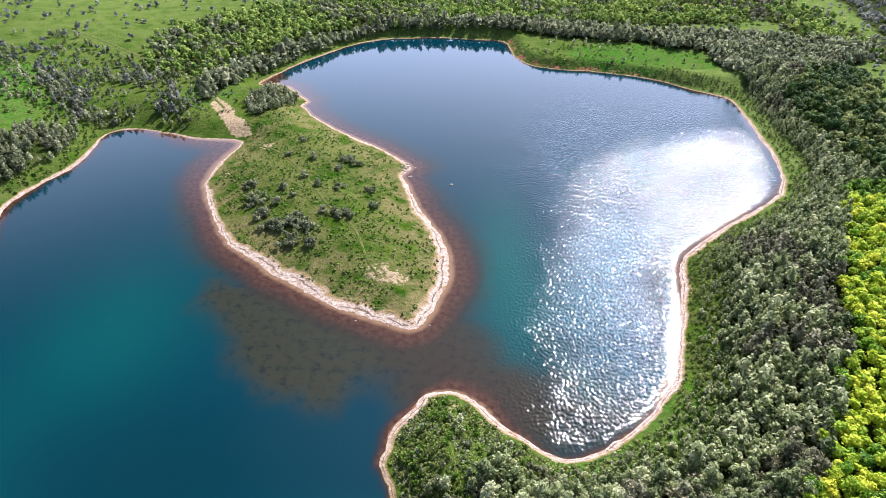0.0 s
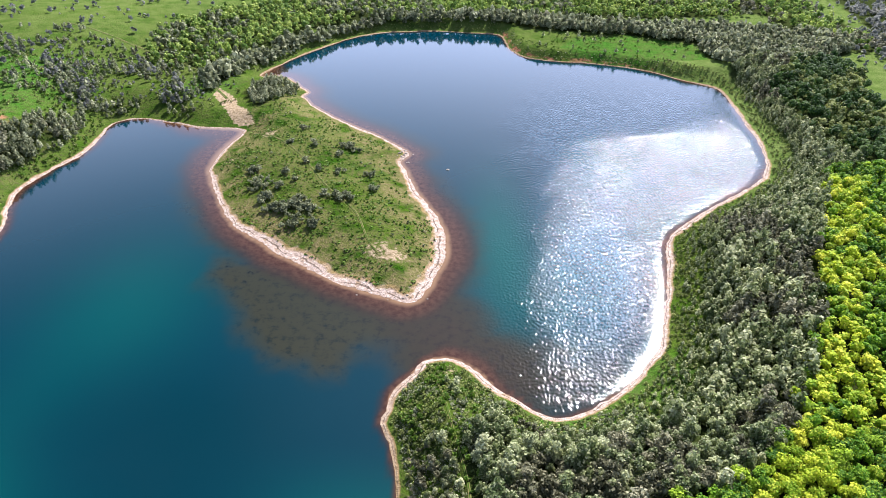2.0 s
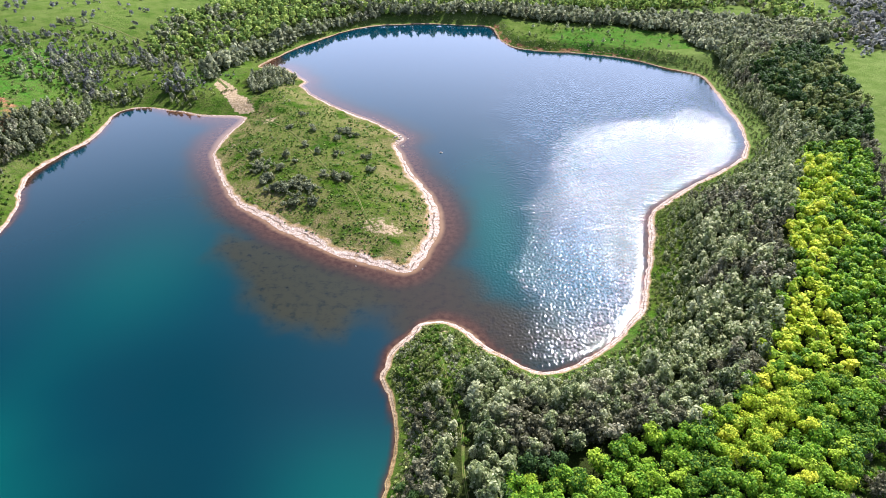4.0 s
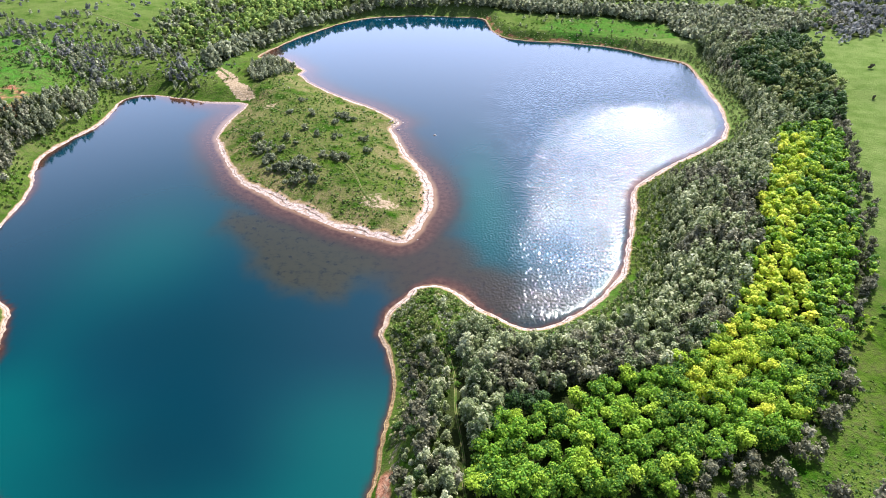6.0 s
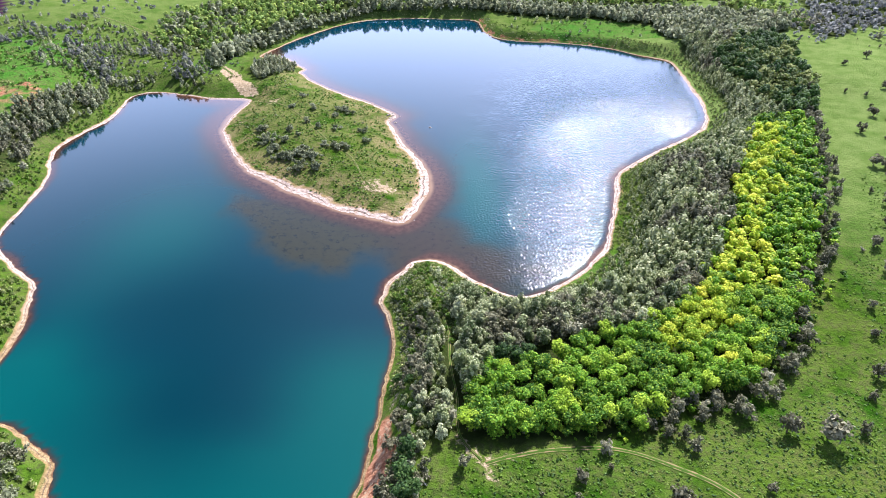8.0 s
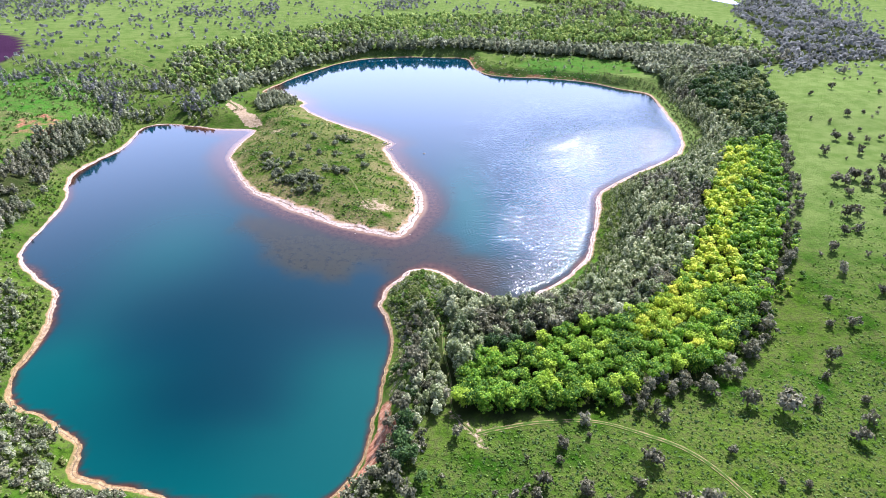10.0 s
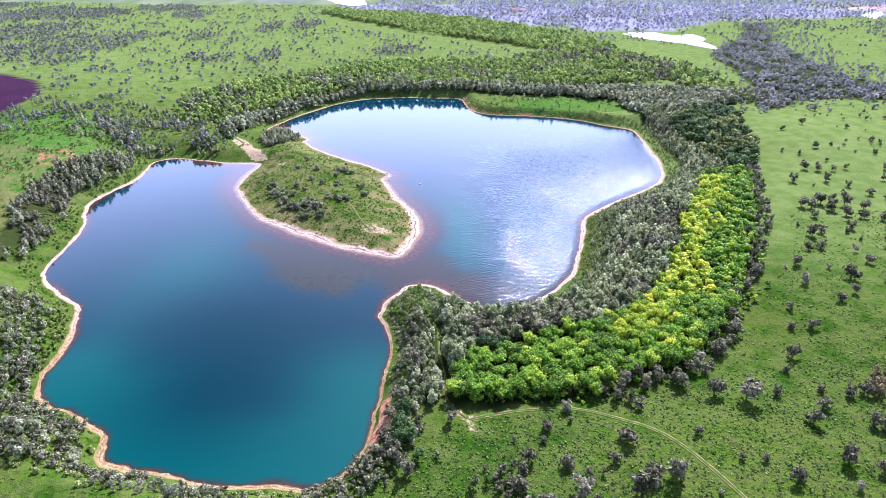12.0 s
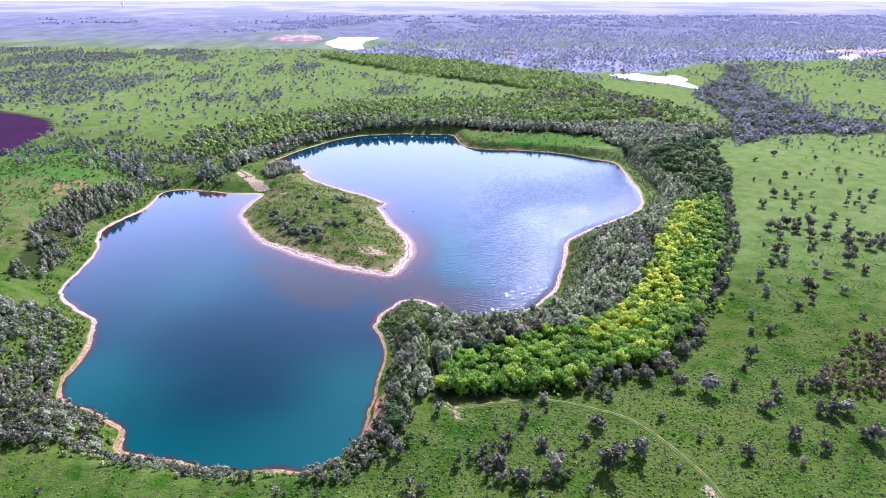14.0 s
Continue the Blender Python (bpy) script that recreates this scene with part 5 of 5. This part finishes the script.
# weeds and tufts
NEAR_GRASS = [(-230, -50), (-220, 60), (-190, 30), (-140, 10), (-100, 4), (-40, -2), (-6, 10), (14, 26), (60, 30), (100, 44), (140, 90), (180, 140), (230, 240), (300, 330), (420, 330), (330, -40)]
tx, ty = scatter(NEAR_GRASS, 1.3, 97, 0.6)
k = (waves(tx, ty, 12, 44) + np.random.RandomState(98).uniform(-0.5, 0.5, len(tx)) > 0.0) & (ty < 190) & clear_of(tx, ty, TRACK, 2)
stuff("meadow_weeds", TUFT, tx[k], ty[k], np.random.RandomState(99).uniform(0.35, 1.0, k.sum()), LEAF_WEED, "tufts of tall weeds in the meadow", "weeds", 100)
FORELAND = [(-60, -45), (-40, -8), (-6, 6), (8, 16), (20, 28), (60, 32), (100, 42), (150, 56), (150, -45)]
tx, ty = scatter(FORELAND, 1.15, 115, 0.55)
k = clear_of(tx, ty, TRACK, 1.8) & (np.hypot(tx - 12, ty - 22) > 6)
tx, ty = tx[k], ty[k]
k = np.random.RandomState(134).rand(len(tx)) < 0.65
stuff("meadow_weeds", TUFT, tx[k], ty[k], np.random.RandomState(116).uniform(0.35, 0.9, k.sum()), LEAF_WEED, "low tufts of grass and weeds in the meadow", "weeds", 117)
stuff("meadow_weeds", TUFT, tx[~k], ty[~k], np.random.RandomState(135).uniform(0.35, 1.0, (~k).sum()), LEAF_DARK, "dark green tufts of weeds in the meadow", "weeds", 136)
CAPE = [(-22, 60), (-20, 126), (0, 140), (16, 132), (36, 110), (60, 118), (40, 90), (10, 84), (0, 60)]
tx, ty = scatter(CAPE, 0.8, 118, 0.75, 3)
k = clear_of(tx, ty, CAPE_PATH, 1.2) & (np.hypot(tx - 2, ty - 129) > 5)
green = waves(tx, ty, 7, 47) > -0.1
mass("cape_shrubs", CAPE, 3.4, SCRUB, LEAF_PALE, "silvery shrubs over the cape", 137, 0.25, 0.75, 0.8, 7, ((CAPE_PATH, 2.2),), LEAF_GREY, 0.4, -0.25)
stuff("cape_weeds", TUFT, tx[k & green], ty[k & green], np.random.RandomState(119).uniform(0.35, 1.1, (k & green).sum()), LEAF_MIXED, "tall green weeds over the cape", "weeds", 120)
stuff("cape_weeds", TUFT, tx[k & ~green], ty[k & ~green], np.random.RandomState(121).uniform(0.35, 1.2, (k & ~green).sum()), LEAF_PALE, "tall silvery weeds and saplings over the cape", "weeds", 122)
tx, ty = scatter(PENINSULA_SHORE, 1.5, 101, 0.7, 5)
k = clear_of(tx, ty, PENINSULA_PATH, 1.2) & (waves(tx, ty, 9, 45) + np.random.RandomState(102).uniform(-0.5, 0.5, len(tx)) > 0.0) & (np.hypot(tx + 25, ty - 194) > 7)
stuff("peninsula_weeds", TUFT, tx[k], ty[k], np.random.RandomState(103).uniform(0.4, 1.5, k.sum()), LEAF_WEED, "tufts of weeds on the peninsula", "weeds", 104)
mass("peninsula_shrubs", PENINSULA_SHORE, 4.6, BUSH_LOW, LEAF_WEED, "small green shrubs over the grassy peninsula", 133, 0.2, 0.6, 0.6, 7, ((PENINSULA_PATH, 1.5), ([(-30, 200), (-22, 190)], 9)), LEAF_PALE, 0.3, -0.15)

# distant woods, with haze painted into the leaf colour
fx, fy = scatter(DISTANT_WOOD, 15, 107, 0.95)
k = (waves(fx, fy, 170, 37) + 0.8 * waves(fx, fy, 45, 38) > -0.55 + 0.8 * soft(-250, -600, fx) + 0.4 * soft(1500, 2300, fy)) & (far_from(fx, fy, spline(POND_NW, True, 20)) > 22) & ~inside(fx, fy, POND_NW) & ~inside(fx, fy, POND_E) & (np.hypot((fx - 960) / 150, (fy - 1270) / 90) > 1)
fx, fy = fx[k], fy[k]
stuff("distant_woods", BUSH_FAR, fx, fy, np.random.RandomState(108).uniform(0.8, 1.9, len(fx)) * (1 + 0.6 * soft(1500, 2500, fy)), LEAF_FAR, "woods on the far plain, leaves tinted lilac for haze", "woods", 109, sink=0.5)


# bare clay banks far off
def clay_bank(cx, cy, wide, deep, high):
    s = np.linspace(-1, 1, 26)
    gx, gy = np.meshgrid(s, s)
    u, v = gx.ravel(), gy.ravel()
    x, y = cx + u * wide, cy + v * deep
    top = (1 - soft(0.35, 1.0, np.hypot(u, v) + 0.25 * waves(x, y, wide * 0.35, 66)))
    z = lie(x, y) - 1 + high * top * (0.75 + 0.5 * waves(x, y, wide * 0.25, 67)) * soft(-1.0, -0.2, v)
    me = build_mesh("clay_bank", np.stack([x, y, z], 1), quads=grid_faces(26, 26), mats=[CLAY], smooth=True)
    tagged(new("clay_bank", me), "bare pinkish clay bank beside a far pond", "bank", kind="structure")


clay_bank(-310, 1640, 80, 110, 12)
clay_bank(200, 1240, 26, 30, 7)
clay_bank(1010, 1290, 130, 60, 5)


# a chimney on the far plain
def chimney(x, y, height):
    ob = tagged(new("chimney"), "tall white chimney far off on the hazy plain", "chimney")
    ob.matrix_basis = pose(x, y, float(lie(x, y)[0]))
    profile = ((6.0, -4.0), (5.2, 6.0), (4.4, height * 0.5), (3.6, height - 4), (4.2, height - 3.5), (4.2, height), (3.2, height), (3.2, height - 5))
    turns = [2 * math.pi * k / 16 for k in range(16)]
    verts = [(r * math.cos(a), r * math.sin(a), z) for r, z in profile for a in turns]
    quads = [(i * 16 + k, i * 16 + (k + 1) % 16, (i + 1) * 16 + (k + 1) % 16, (i + 1) * 16 + k) for i in range(len(profile) - 1) for k in range(16)]
    part("shaft", build_mesh("shaft", verts, quads=quads, mats=[CHIMNEY_WHITE], smooth=True), ob)


CHIMNEY_SHADE = Shade("white_concrete", 0.8, 0.3)
CHIMNEY_WHITE = CHIMNEY_SHADE.done(CHIMNEY_SHADE.mix(CHIMNEY_SHADE.noise(4.0, 4), (0.7, 0.7, 0.7), (0.85, 0.85, 0.85)))
chimney(-1650, 3800, 62)


# stones of the spit and the shallows
def boulder(seed, size):
    bm = bmesh.new()
    bmesh.ops.create_icosphere(bm, subdivisions=2, radius=size)
    for v in bm.verts:
        k = 1 + 0.45 * noise.noise(v.co * (1.1 / size) + Vector((seed * 7.3, 0, 0)))
        v.co = Vector((v.co.x * k * 1.3, v.co.y * k, v.co.z * k * 0.65))
    me = bpy.data.meshes.new("boulder")
    bm.to_mesh(me)
    bm.free()
    me.materials.append(STONE)
    return me


rock_rand = random.Random(31)
shapes = [boulder(k, 0.5) for k in range(5)]
for k in range(24):
    if k == 0:
        x, y, s = 0.7, 273.0, 1.5
    elif k < 16:
        x, y, s = -23 + rock_rand.gauss(0, 2.2), 289 + rock_rand.gauss(0, 4), rock_rand.uniform(0.6, 1.6)
    else:
        x, y, s = -17 + rock_rand.gauss(0, 9), 168.5 + rock_rand.gauss(0, 0.8), rock_rand.uniform(0.4, 0.9)
    z = max(float(lie(x, y)[0]), WATER_Z - 0.15)
    ob = new("boulder", shapes[k % 5])
    ob.matrix_basis = pose(x, y, z + 0.08, 0, 0, rock_rand.uniform(0, 360)) @ Matrix.Diagonal((s, s, s, 1))
    tagged(ob, "pale weathered boulder lying by the water's edge", "boulder", "boulders on the spit")
